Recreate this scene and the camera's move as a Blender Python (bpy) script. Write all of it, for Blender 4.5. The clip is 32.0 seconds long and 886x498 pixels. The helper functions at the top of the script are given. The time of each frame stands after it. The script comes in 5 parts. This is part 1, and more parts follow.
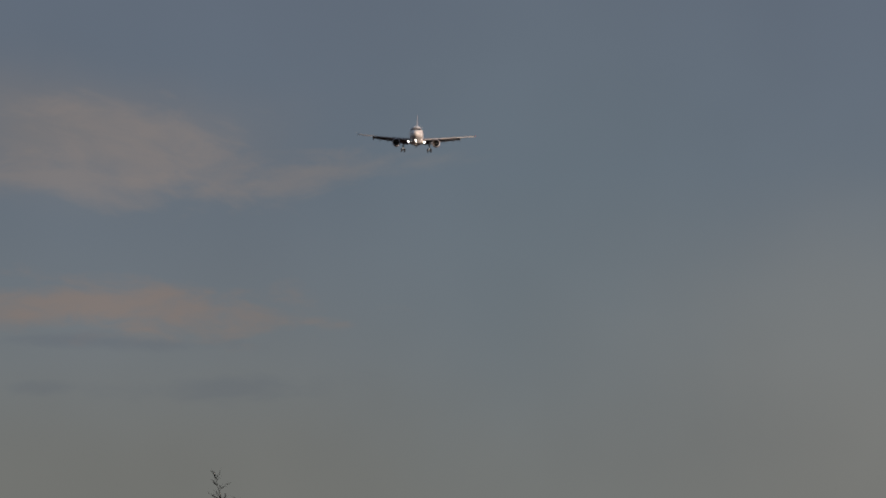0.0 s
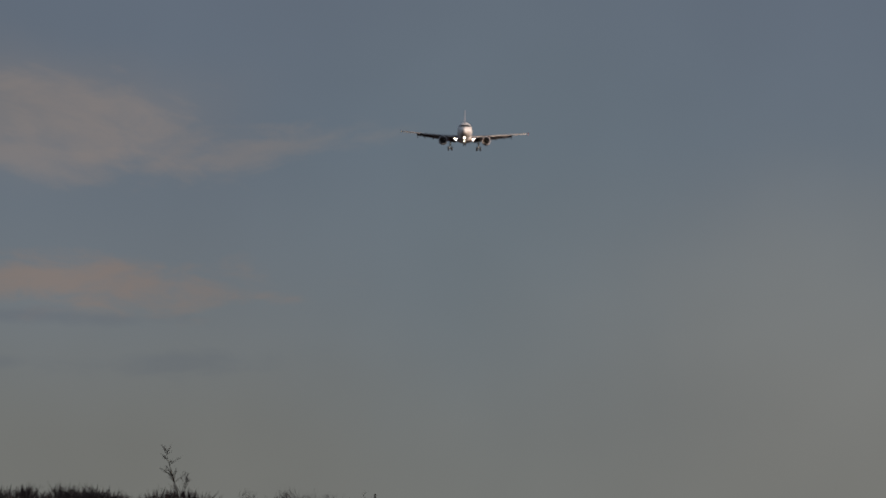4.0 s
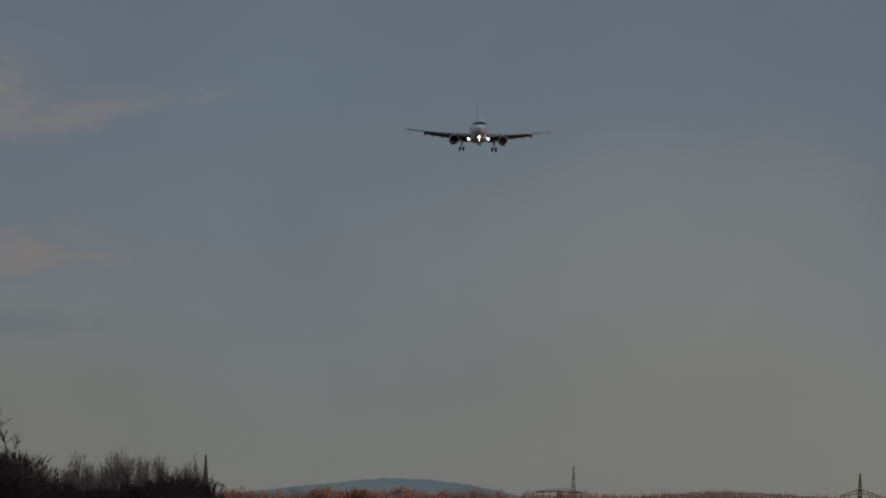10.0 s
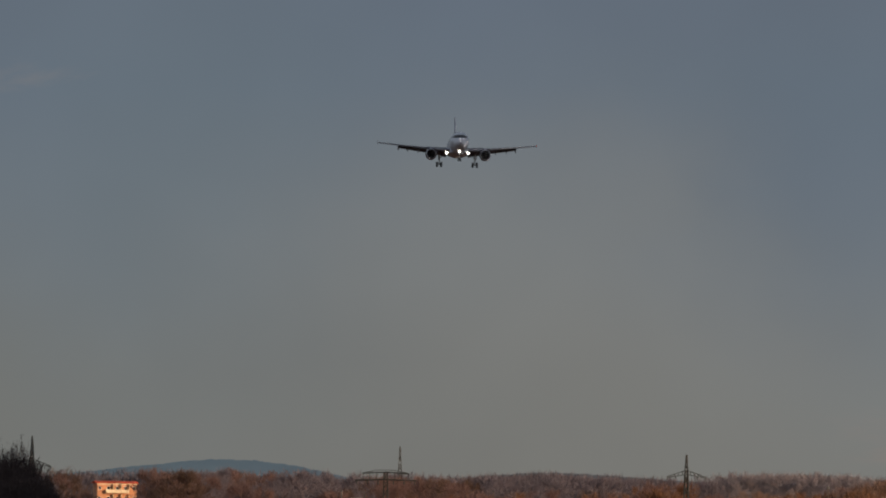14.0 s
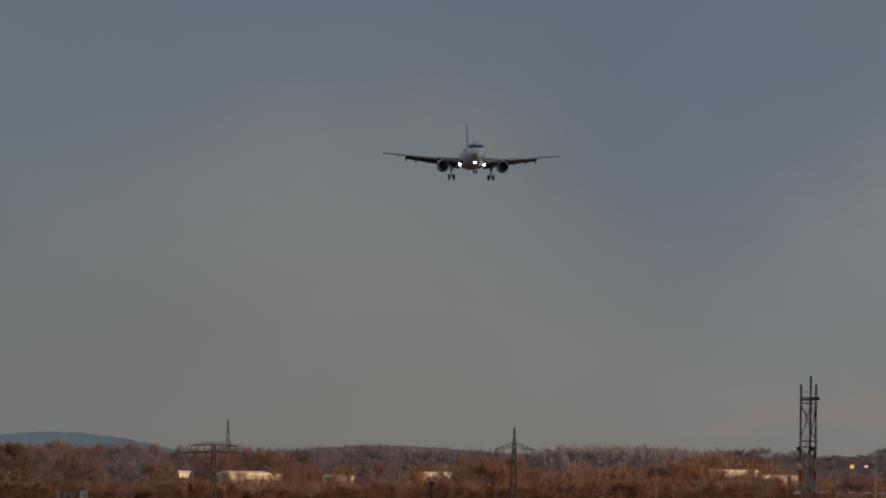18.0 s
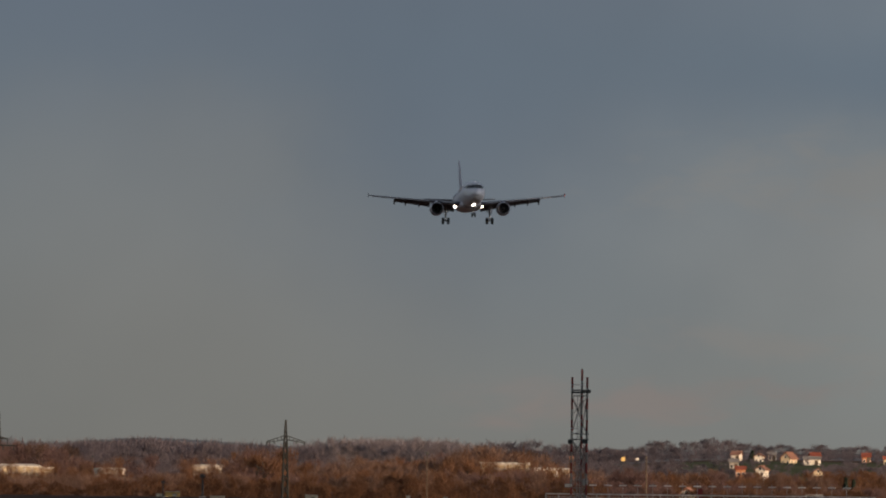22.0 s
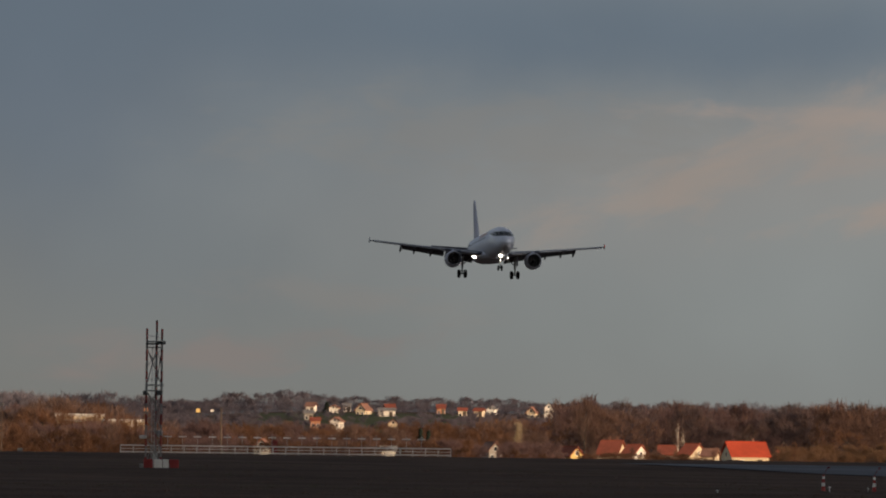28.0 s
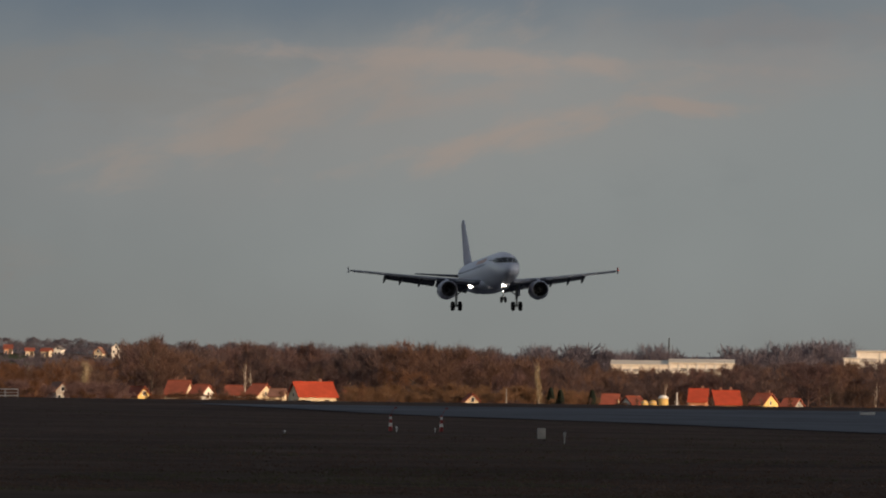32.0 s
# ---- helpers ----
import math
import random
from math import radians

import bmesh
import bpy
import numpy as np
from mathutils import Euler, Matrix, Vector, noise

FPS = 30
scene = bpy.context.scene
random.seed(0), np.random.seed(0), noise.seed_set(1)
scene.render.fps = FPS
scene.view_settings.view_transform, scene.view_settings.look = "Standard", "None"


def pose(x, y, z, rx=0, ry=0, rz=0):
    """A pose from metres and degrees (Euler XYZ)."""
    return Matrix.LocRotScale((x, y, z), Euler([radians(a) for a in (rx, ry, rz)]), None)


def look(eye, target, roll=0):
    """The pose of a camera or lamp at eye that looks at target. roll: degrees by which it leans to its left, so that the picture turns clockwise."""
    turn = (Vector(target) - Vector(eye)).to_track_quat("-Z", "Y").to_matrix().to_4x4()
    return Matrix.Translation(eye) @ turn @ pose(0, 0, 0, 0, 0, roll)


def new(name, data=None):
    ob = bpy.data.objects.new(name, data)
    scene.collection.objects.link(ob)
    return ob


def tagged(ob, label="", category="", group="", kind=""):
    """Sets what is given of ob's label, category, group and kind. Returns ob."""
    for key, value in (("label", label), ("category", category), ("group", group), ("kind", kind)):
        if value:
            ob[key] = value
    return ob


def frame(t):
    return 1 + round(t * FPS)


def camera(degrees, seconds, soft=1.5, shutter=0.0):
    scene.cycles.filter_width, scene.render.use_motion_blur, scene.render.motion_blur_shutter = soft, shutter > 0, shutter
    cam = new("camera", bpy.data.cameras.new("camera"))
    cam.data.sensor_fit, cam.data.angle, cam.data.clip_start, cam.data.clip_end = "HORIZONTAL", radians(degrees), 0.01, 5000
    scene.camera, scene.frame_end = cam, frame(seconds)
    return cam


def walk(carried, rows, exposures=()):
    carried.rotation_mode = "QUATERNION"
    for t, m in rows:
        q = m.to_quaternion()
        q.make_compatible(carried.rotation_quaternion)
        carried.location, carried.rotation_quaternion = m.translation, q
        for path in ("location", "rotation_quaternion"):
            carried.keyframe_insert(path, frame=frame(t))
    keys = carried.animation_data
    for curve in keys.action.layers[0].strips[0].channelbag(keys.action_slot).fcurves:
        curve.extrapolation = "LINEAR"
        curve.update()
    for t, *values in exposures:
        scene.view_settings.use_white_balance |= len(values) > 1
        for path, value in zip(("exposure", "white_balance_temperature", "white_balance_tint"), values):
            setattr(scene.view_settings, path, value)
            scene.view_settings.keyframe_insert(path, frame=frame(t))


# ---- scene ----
# Chart of bearings: U runs to the right and V down, 23000 to the radian; the horizon lies at V = 711.
RAD = 23000.0
EYE = 4.5
LEAN = 0.7


def aim(a, e):
    """The camera at its stand, turned to bearing a and raised by e degrees."""
    return pose(0, 0, EYE, 0, 0, -a) @ pose(0, 0, 0, 90 + e) @ pose(0, 0, 0, 0, 0, LEAN)


cam_rows = [
    (0, 5.9799, 1.5830), (0.5, 5.9800, 1.5753), (1, 6.0068, 1.5642), (1.5, 6.0339, 1.5455), (2, 6.0644, 1.5382), (2.5, 6.0913, 1.5196),
    (4.5, 6.2524, 1.4491), (5, 6.3189, 1.4214), (5.5, 6.4067, 1.4149), (6, 6.5060, 1.4103), (6.5, 6.5966, 1.4193), (7, 6.6607, 1.4057),
    (7.5, 6.7248, 1.3884), (8, 6.7575, 1.3735), (8.5, 6.7843, 1.3595), (9, 6.8334, 1.3403), (9.5, 6.8819, 1.3208), (10, 6.9476, 1.3117),
    (10.5, 7.0150, 1.2993), (11, 7.1090, 1.2965), (11.5, 7.2207, 1.2845), (12, 7.3372, 1.2792), (12.5, 7.4517, 1.2721), (13, 7.5545, 1.2588),
    (13.5, 7.6326, 1.2482), (14, 7.7133, 1.2375), (14.5, 7.7899, 1.2233), (16.5, 8.1995, 1.1725), (17, 8.2779, 1.1577), (17.5, 8.3616, 1.1402),
    (18, 8.4733, 1.1248), (18.5, 8.5712, 1.1184), (19, 8.7100, 1.1124), (19.5, 8.8369, 1.1107), (20, 8.9498, 1.1077), (20.5, 9.0779, 1.1066),
    (21, 9.2073, 1.1099), (21.5, 9.3444, 1.1109), (22, 9.4819, 1.1048), (22.5, 9.6338, 1.0950), (23, 9.7513, 1.0927), (23.5, 9.8741, 1.0831),
    (24, 9.9922, 1.0768), (24.5, 10.1160, 1.0666), (26.5, 10.7219, 0.9961), (27, 10.9181, 0.9752), (27.5, 11.1378, 0.9457),
    (28, 11.3589, 0.9132), (28.5, 11.5677, 0.8787), (29, 11.7883, 0.8397), (29.5, 11.9915, 0.8035), (30, 12.2124, 0.7713),
    (30.5, 12.4450, 0.7443), (31, 12.7026, 0.7180), (31.5, 12.9832, 0.6947), (32, 13.2697, 0.6726),
]
cam = camera(3.905, 32.0, soft=2.0)
walk(cam, [(t, aim(a, e)) for t, a, e in cam_rows])

# ---- light ----
SUN_AZ, SUN_EL = 140.0, 9.5
world = bpy.data.worlds.new("evening_sky")
scene.world = world
world.use_nodes = True
wn = world.node_tree.nodes
sky = wn.new("ShaderNodeTexSky")
sky.sky_type, sky.sun_disc = "NISHITA", False
sky.sun_elevation, sky.sun_rotation = radians(SUN_EL), radians(SUN_AZ)
sky.dust_density, sky.ozone_density = 0.8, 1.3
wn["Background"].inputs["Strength"].default_value = 0.115
veil = wn.new("ShaderNodeHueSaturation")  # thin cloud greys the blue
veil.inputs["Saturation"].default_value, veil.inputs["Value"].default_value = 0.38, 1.15
world.node_tree.links.new(sky.outputs[0], veil.inputs["Color"])
world.node_tree.links.new(veil.outputs[0], wn["Background"].inputs["Color"])
sun = new("sun", bpy.data.lights.new("sun", "SUN"))
sun.data.energy, sun.data.angle, sun.data.color = 5.0, radians(0.4), (1.0, 0.68, 0.43)
TO_SUN = Vector((math.sin(radians(SUN_AZ)) * math.cos(radians(SUN_EL)),
                 math.cos(radians(SUN_AZ)) * math.cos(radians(SUN_EL)), math.sin(radians(SUN_EL))))
sun.matrix_world = look(TO_SUN * 100, (0, 0, 0))
scene.view_settings.exposure = 0.0


# ---- materials ----
def surface(name, colour, rough=0.8, metal=0.0, scale=1.0, vary=0.25, bump=0.0, jitter=0.0, second=None, island=0.0, spec=0.3):
    """A surface with grain at two scales; jitter: from object to object; island: from piece to piece."""
    m = bpy.data.materials.new(name)
    m.use_nodes = True
    n, ln = m.node_tree.nodes, m.node_tree.links
    b = n["Principled BSDF"]
    b.inputs["Roughness"].default_value, b.inputs["Metallic"].default_value = rough, metal
    b.inputs["Specular IOR Level"].default_value = spec
    co = n.new("ShaderNodeTexCoord")
    total = None
    for k, (s, w) in enumerate(((scale, 0.6), (scale * 7.3, 0.4))):
        t = n.new("ShaderNodeTexNoise")
        t.inputs["Scale"].default_value, t.inputs["Detail"].default_value = s, 4.0
        ln.new(co.outputs["Object"], t.inputs["Vector"])
        mul = n.new("ShaderNodeMath")
        mul.operation = "MULTIPLY"
        mul.inputs[1].default_value = w
        ln.new(t.outputs["Fac"], mul.inputs[0])
        if total is None:
            total = mul
        else:
            add = n.new("ShaderNodeMath")
            ln.new(total.outputs[0], add.inputs[0]), ln.new(mul.outputs[0], add.inputs[1])
            total = add
    for amount, node, out in ((jitter, "ShaderNodeObjectInfo", "Random"), (island, "ShaderNodeNewGeometry", "Random Per Island")):
        if amount:
            src = n.new(node)
            mad = n.new("ShaderNodeMath")
            mad.operation = "MULTIPLY_ADD"
            mad.inputs[1].default_value, mad.inputs[2].default_value = amount, -amount / 2
            ln.new(src.outputs[out], mad.inputs[0])
            add = n.new("ShaderNodeMath")
            ln.new(total.outputs[0], add.inputs[0]), ln.new(mad.outputs[0], add.inputs[1])
            total = add
    ramp = n.new("ShaderNodeValToRGB")
    lo = [c * (1 - vary) for c in colour]
    hi = list(second) if second else [min(1, c * (1 + vary)) for c in colour]
    ramp.color_ramp.elements[0].position, ramp.color_ramp.elements[1].position = 0.3, 0.7
    ramp.color_ramp.elements[0].color, ramp.color_ramp.elements[1].color = (*lo, 1), (*hi, 1)
    ln.new(total.outputs[0], ramp.inputs[0])
    ln.new(ramp.outputs[0], b.inputs["Base Color"])
    if bump:
        bp = n.new("ShaderNodeBump")
        bp.inputs["Strength"].default_value = bump
        ln.new(total.outputs[0], bp.inputs["Height"]), ln.new(bp.outputs[0], b.inputs["Normal"])
    return m


def thin(name, *args, through_=0.6, **kw):
    """A surface whose pieces are so thin that they also light up from behind."""
    m = surface(name, *args, **kw)
    n, ln = m.node_tree.nodes, m.node_tree.links
    b, ramp, out = n["Principled BSDF"], next(q for q in n if q.type == "VALTORGB"), n["Material Output"]
    tr, mix = n.new("ShaderNodeBsdfTranslucent"), n.new("ShaderNodeMixShader")
    mix.inputs[0].default_value = through_
    ln.new(ramp.outputs[0], tr.inputs["Color"])
    ln.new(b.outputs[0], mix.inputs[1]), ln.new(tr.outputs[0], mix.inputs[2]), ln.new(mix.outputs[0], out.inputs["Surface"])
    return m


def glowing(name, colour, strength):
    m = bpy.data.materials.new(name)
    m.use_nodes = True
    b = m.node_tree.nodes["Principled BSDF"]
    b.inputs["Base Color"].default_value = (*colour, 1)
    b.inputs["Emission Color"].default_value = (*colour, 1)
    b.inputs["Emission Strength"].default_value = strength
    return m


M = {}
M["grass"] = surface("winter_grass", (0.061, 0.039, 0.033), 0.95, scale=0.03, vary=0.5, second=(0.110, 0.072, 0.056), spec=0.02)
# the runway's paler second tone paints streaks of sky sheen into its colour
M["asphalt"] = surface("sheen_streaked_asphalt", (0.052, 0.054, 0.071), 0.8, scale=0.03, vary=0.4, second=(0.106, 0.110, 0.133), spec=0.1)
M["concrete"] = surface("weathered_concrete", (0.3, 0.29, 0.27), 0.85, scale=0.4, vary=0.2)
M["steel"] = surface("galvanised_steel", (0.42, 0.43, 0.44), 0.55, 0.3, scale=1.0, vary=0.15)
M["mast_grey"] = surface("dull_grey_mast_paint", (0.23, 0.225, 0.23), 0.7, 0.1, scale=0.8, vary=0.3)
M["dark_steel"] = surface("weathered_dark_steel", (0.07, 0.075, 0.08), 0.7, 0.3, scale=0.6, vary=0.2)
M["pylon"] = surface("grey_green_pylon_steel", (0.032, 0.034, 0.034), 0.8, 0.1, scale=0.3, vary=0.2)
M["red"] = surface("signal_red_paint", (0.20, 0.036, 0.036), 0.7, scale=1.5, vary=0.25)
M["bright_red"] = surface("bright_red_marker_paint", (0.290, 0.042, 0.042), 0.6, scale=1.5, vary=0.2)
M["white"] = surface("white_paint", (0.78, 0.78, 0.76), 0.5, scale=1.0, vary=0.08)
M["rail"] = surface("pale_painted_rail", (0.640, 0.625, 0.600), 0.6, scale=0.6, vary=0.15)
M["bark"] = surface("grey_brown_bark", (0.10, 0.078, 0.06), 0.95, scale=0.8, vary=0.35, jitter=0.3)
M["birch"] = surface("pale_birch_bark", (0.60, 0.54, 0.46), 0.9, scale=0.8, vary=0.3)
M["twig"] = thin("brown_winter_twigs", (0.189, 0.127, 0.103), 0.95, scale=0.03, vary=0.35, jitter=0.3, second=(0.285, 0.186, 0.144), spec=0.02)
M["twig_red"] = thin("russet_winter_twigs", (0.216, 0.118, 0.075), 0.95, scale=0.03, vary=0.4, jitter=0.3, second=(0.294, 0.161, 0.096), spec=0.02)
M["twig_plum"] = thin("plum_brown_twigs", (0.175, 0.113, 0.110), 0.95, scale=0.03, vary=0.35, jitter=0.3, second=(0.258, 0.165, 0.146), spec=0.02)
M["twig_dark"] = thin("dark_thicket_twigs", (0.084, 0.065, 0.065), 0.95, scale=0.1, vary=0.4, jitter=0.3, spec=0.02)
M["twig_grey"] = thin("grey_brown_twigs", (0.178, 0.149, 0.143), 0.95, scale=0.1, vary=0.3, jitter=0.3, spec=0.02)
# distance haze is mixed into this twig colour as a violet tint
M["twig_far"] = thin("haze_tinted_winter_twigs", (0.185, 0.170, 0.198), 0.95, scale=0.01, vary=0.25, second=(0.245, 0.210, 0.232), spec=0.02)
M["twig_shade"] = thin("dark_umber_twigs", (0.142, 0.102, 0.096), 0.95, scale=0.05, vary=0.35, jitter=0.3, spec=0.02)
M["twig_umber"] = thin("umber_winter_twigs", (0.190, 0.120, 0.094), 0.95, scale=0.03, vary=0.35, second=(0.278, 0.172, 0.128), spec=0.02)
M["tussock"] = thin("dry_winter_grass_blades", (0.112, 0.074, 0.061), 0.95, scale=0.02, vary=0.35, second=(0.183, 0.122, 0.095), spec=0.02)
M["tussock_green"] = thin("damp_green_grass_blades", (0.110, 0.098, 0.063), 0.95, scale=0.02, vary=0.3, spec=0.02)
# twigs paled and greyed further, to paint mist over the flat far wood
M["twig_mist_tint"] = thin("mist_tinted_pale_twigs", (0.285, 0.262, 0.285), 0.95, scale=0.02, vary=0.2, second=(0.350, 0.308, 0.327), spec=0.02)
M["twig_pale"] = thin("pale_ochre_twigs", (0.52, 0.42, 0.27), 0.95, scale=0.05, vary=0.25, jitter=0.2, spec=0.02)
# brown twigs lightened to gold, which puts low sunlight into the colour
M["twig_gold"] = thin("sunlit_tint_brown_twigs", (0.294, 0.179, 0.106), 0.95, scale=0.04, vary=0.35, jitter=0.2, spec=0.02)
M["fir"] = surface("dark_conifer_needles", (0.036, 0.050, 0.038), 0.95, scale=0.4, vary=0.4, spec=0.05)
M["wall_white"] = surface("white_render", (0.72, 0.68, 0.60), 0.9, scale=0.5, vary=0.1)
M["wall_cream"] = surface("cream_render", (0.62, 0.52, 0.36), 0.9, scale=0.5, vary=0.12)
M["wall_yellow"] = surface("yellow_render", (0.72, 0.52, 0.20), 0.9, scale=0.5, vary=0.12)
M["wall_grey"] = surface("grey_render", (0.32, 0.30, 0.27), 0.9, scale=0.5, vary=0.15)
M["wall_brick"] = surface("orange_brick", (0.50, 0.24, 0.13), 0.9, scale=0.8, vary=0.2)
M["tile"] = surface("red_clay_tiles", (0.41, 0.062, 0.028), 0.85, scale=0.6, vary=0.25, jitter=0.25)
M["tile_old"] = surface("old_brown_red_tiles", (0.27, 0.075, 0.045), 0.9, scale=0.6, vary=0.3, jitter=0.25)
M["tile_faded"] = surface("faded_brown_roofing", (0.22, 0.115, 0.085), 0.9, scale=0.6, vary=0.25, jitter=0.25)
M["tile_grey"] = surface("grey_roofing", (0.20, 0.19, 0.185), 0.85, scale=0.6, vary=0.25)
M["sheet"] = surface("pale_roof_sheeting", (0.68, 0.63, 0.53), 0.6, scale=0.1, vary=0.1)
M["glass_dark"] = surface("dark_window_glass", (0.02, 0.023, 0.028), 0.12, scale=0.5, vary=0.1, spec=0.3)
M["brass_silo"] = surface("ochre_silo_paint", (0.62, 0.42, 0.14), 0.7, scale=0.4, vary=0.15)
M["field"] = surface("winter_meadow", (0.062, 0.072, 0.040), 0.95, scale=0.02, vary=0.35, spec=0.05)
M["skin"] = surface("white_aircraft_paint", (0.535, 0.565, 0.665), 0.35, scale=0.25, vary=0.06, spec=0.5)
M["wing"] = surface("grey_wing_paint", (0.155, 0.168, 0.215), 0.4, scale=0.4, vary=0.12, spec=0.5)
# fin and rudder: lilac shade is painted in by a darker copy of the skin
M["fin"] = surface("shade_tinted_fin_paint", (0.370, 0.375, 0.480), 0.4, scale=0.3, vary=0.08, spec=0.4)
# the wing's shade on flaps and their fairings is put into this darker grey
M["flap"] = surface("shade_darkened_flap_paint", (0.100, 0.105, 0.130), 0.5, scale=0.6, vary=0.15, spec=0.4)
M["slat"] = surface("pale_grey_slat", (0.270, 0.275, 0.310), 0.45, 0.0, scale=0.5, vary=0.1)
M["cowl"] = surface("white_engine_cowl", (0.335, 0.350, 0.430), 0.35, scale=0.5, vary=0.08, spec=0.5)
M["lip"] = surface("polished_intake_lip", (0.20, 0.20, 0.22), 0.45, 0.5, scale=0.5, vary=0.08)
M["fan"] = surface("dark_titanium_blade", (0.11, 0.11, 0.12), 0.4, 0.5, scale=2.0, vary=0.2)
M["duct"] = surface("dark_duct_lining", (0.07, 0.07, 0.078), 0.6, scale=1.0, vary=0.2)
M["rubber"] = surface("black_tyre_rubber", (0.018, 0.018, 0.019), 0.85, scale=3.0, vary=0.2)
M["gear"] = surface("grey_gear_paint", (0.35, 0.36, 0.37), 0.5, scale=2.0, vary=0.15)
M["stripe"] = surface("warm_orange_lettering", (0.46, 0.26, 0.18), 0.4, scale=1.0, vary=0.1)
M["tip_red"] = surface("red_wing_fence_paint", (0.30, 0.05, 0.045), 0.4, scale=1.0, vary=0.1)
M["lamp"] = glowing("landing_light", (1.0, 0.86, 0.74), 30.0)
M["nav_red"] = glowing("red_navigation_light", (1.0, 0.08, 0.04), 0.45)


# ---- mesh helpers ----
def part(name, bm, material, parent=None, label="", smooth=False):
    """Links a bmesh as one mesh object, under a thing or a part if one is given."""
    me = bpy.data.meshes.new(name)
    if smooth:
        for fc in bm.faces:
            fc.smooth = True
    bm.normal_update()
    bm.to_mesh(me)
    bm.free()
    me.materials.append(material)
    ob = new(name, me)
    if parent:
        ob.parent = parent
    if label:
        ob["label"] = label
    return ob


def share(name, me, parent, m):
    """Another object on the same mesh."""
    ob = new(name, me)
    ob.parent, ob.matrix_basis = parent, m
    return ob


def box(bm, c, s, m=None, bevel=0.0):
    """A box of size s round c."""
    g = bmesh.ops.create_cube(bm, size=1.0, matrix=(m or Matrix()) @ Matrix.Translation(c) @ Matrix.Diagonal((*s, 1)))
    if bevel:
        ed = list({e for v in g["verts"] for e in v.link_edges})
        bmesh.ops.bevel(bm, geom=ed, offset=bevel, segments=1, affect="EDGES")
    return bm


def boxed(c, s, m=None, bevel=0.0):
    return box(bmesh.new(), c, s, m, bevel)


def rod(bm, a, b, r0, r1=None, n=8):
    """A tapered round bar from a to b."""
    a, b = Vector(a), Vector(b)
    q = (b - a).to_track_quat("Z", "Y").to_matrix().to_4x4()
    bmesh.ops.create_cone(bm, cap_ends=True, segments=n, radius1=r0, radius2=r0 if r1 is None else r1, depth=(b - a).length,
                          matrix=Matrix.Translation((a + b) / 2) @ q)
    return bm


def rods(pairs, r, n=6):
    bm = bmesh.new()
    for a, b in pairs:
        rod(bm, a, b, r, n=n)
    return bm


def loft(rings, close=True, caps=True):
    """A skin through rings of equal count."""
    bm = bmesh.new()
    rows = [[bm.verts.new(p) for p in ring] for ring in rings]
    n = len(rows[0])
    for a, b in zip(rows, rows[1:]):
        for i in range(n if close else n - 1):
            bm.faces.new((a[i], a[(i + 1) % n], b[(i + 1) % n], b[i]))
    if caps:
        bm.faces.new(list(reversed(rows[0])))
        bm.faces.new(rows[-1])
    bmesh.ops.recalc_face_normals(bm, faces=bm.faces)
    return bm


def cloudless(name, verts, faces, material, smooth=False):
    """A mesh object straight from arrays of vertices and triangles."""
    verts, faces = np.asarray(verts, np.float32), np.asarray(faces, np.int32)
    me = bpy.data.meshes.new(name)
    me.vertices.add(len(verts))
    me.vertices.foreach_set("co", verts.ravel())
    me.loops.add(faces.size)
    me.loops.foreach_set("vertex_index", faces.ravel())
    me.polygons.add(len(faces))
    me.polygons.foreach_set("loop_start", np.arange(0, faces.size, faces.shape[1], dtype=np.int32))
    me.update(calc_edges=True)
    me.materials.append(material)
    return me


# ---- the lie of the land ----
LAND_Y = (-900, 0, 700, 1250, 1312, 1427, 1542, 1662, 1715, 1760, 2000, 2400, 3000, 3500, 3900, 4300, 4940)
LAND_Z = (0, 0, 0.3, 1.5, 1.62, 2.30, 2.85, 3.78, 4.25, 4.40, 3.3, 2.6, 3.0, 4.5, 6.0, 7.0, 8.0)


def land(x, y):
    """Height of the ground."""
    z = float(np.interp(y, LAND_Y, LAND_Z))
    slope = math.exp(-(((math.atan2(x, max(y, 1)) - 0.197) / 0.026) ** 4)) if y > 3000 else 0.0
    z += slope * float(np.interp(y, (3000, 3500, 3800, 4000, 4300), (0, 4.5, 10.5, 12.0, 12.0)))
    z += 0.55 * min(1, max(0, (335 - x) / 50)) * math.exp(-(((y - 1430) / 170) ** 2))
    return z + 0.08 * noise.noise((x * 0.01, y * 0.01, 0.3)) * min(1, max(0, (y - 300) / 600))


def bearing(u, v=711.0):
    return (u - 784 + (v - 441) * math.sin(radians(LEAN))) / RAD + 0.2316


def rise(u, v):
    """Slope of the sight line to (u, v), upwards."""
    return (711 - v + (u - 784) * math.sin(radians(LEAN))) / RAD


def spot(u, v, d):
    """The place on sight line (u, v) at distance d."""
    a = bearing(u, v)
    return Vector((d * math.sin(a), d * math.cos(a), EYE + d * rise(u, v)))


def footing(u, d, v=690.0):
    """The place on the ground at bearing u and distance d."""
    p = spot(u, v, d)
    return Vector((p.x, p.y, land(p.x, p.y)))


def facing(u, turn=0.0):
    """Turn about z that faces a thing's -y side towards the camera's stand."""
    return -math.degrees(bearing(u)) + turn


# ground
xs = np.concatenate([np.linspace(-4500, -200, 30), np.linspace(-100, 1400, 120), np.linspace(1500, 4500, 20)])
ys = np.concatenate([np.linspace(-2500, 300, 15), np.linspace(340, 2300, 150), np.linspace(2350, 4940, 70)])
gv = [(x, y, land(x, y)) for y in ys for x in xs]
nx = len(xs)
gf = [(j * nx + i, j * nx + i + 1, (j + 1) * nx + i + 1, (j + 1) * nx + i) for j in range(len(ys) - 1) for i in range(nx - 1)]
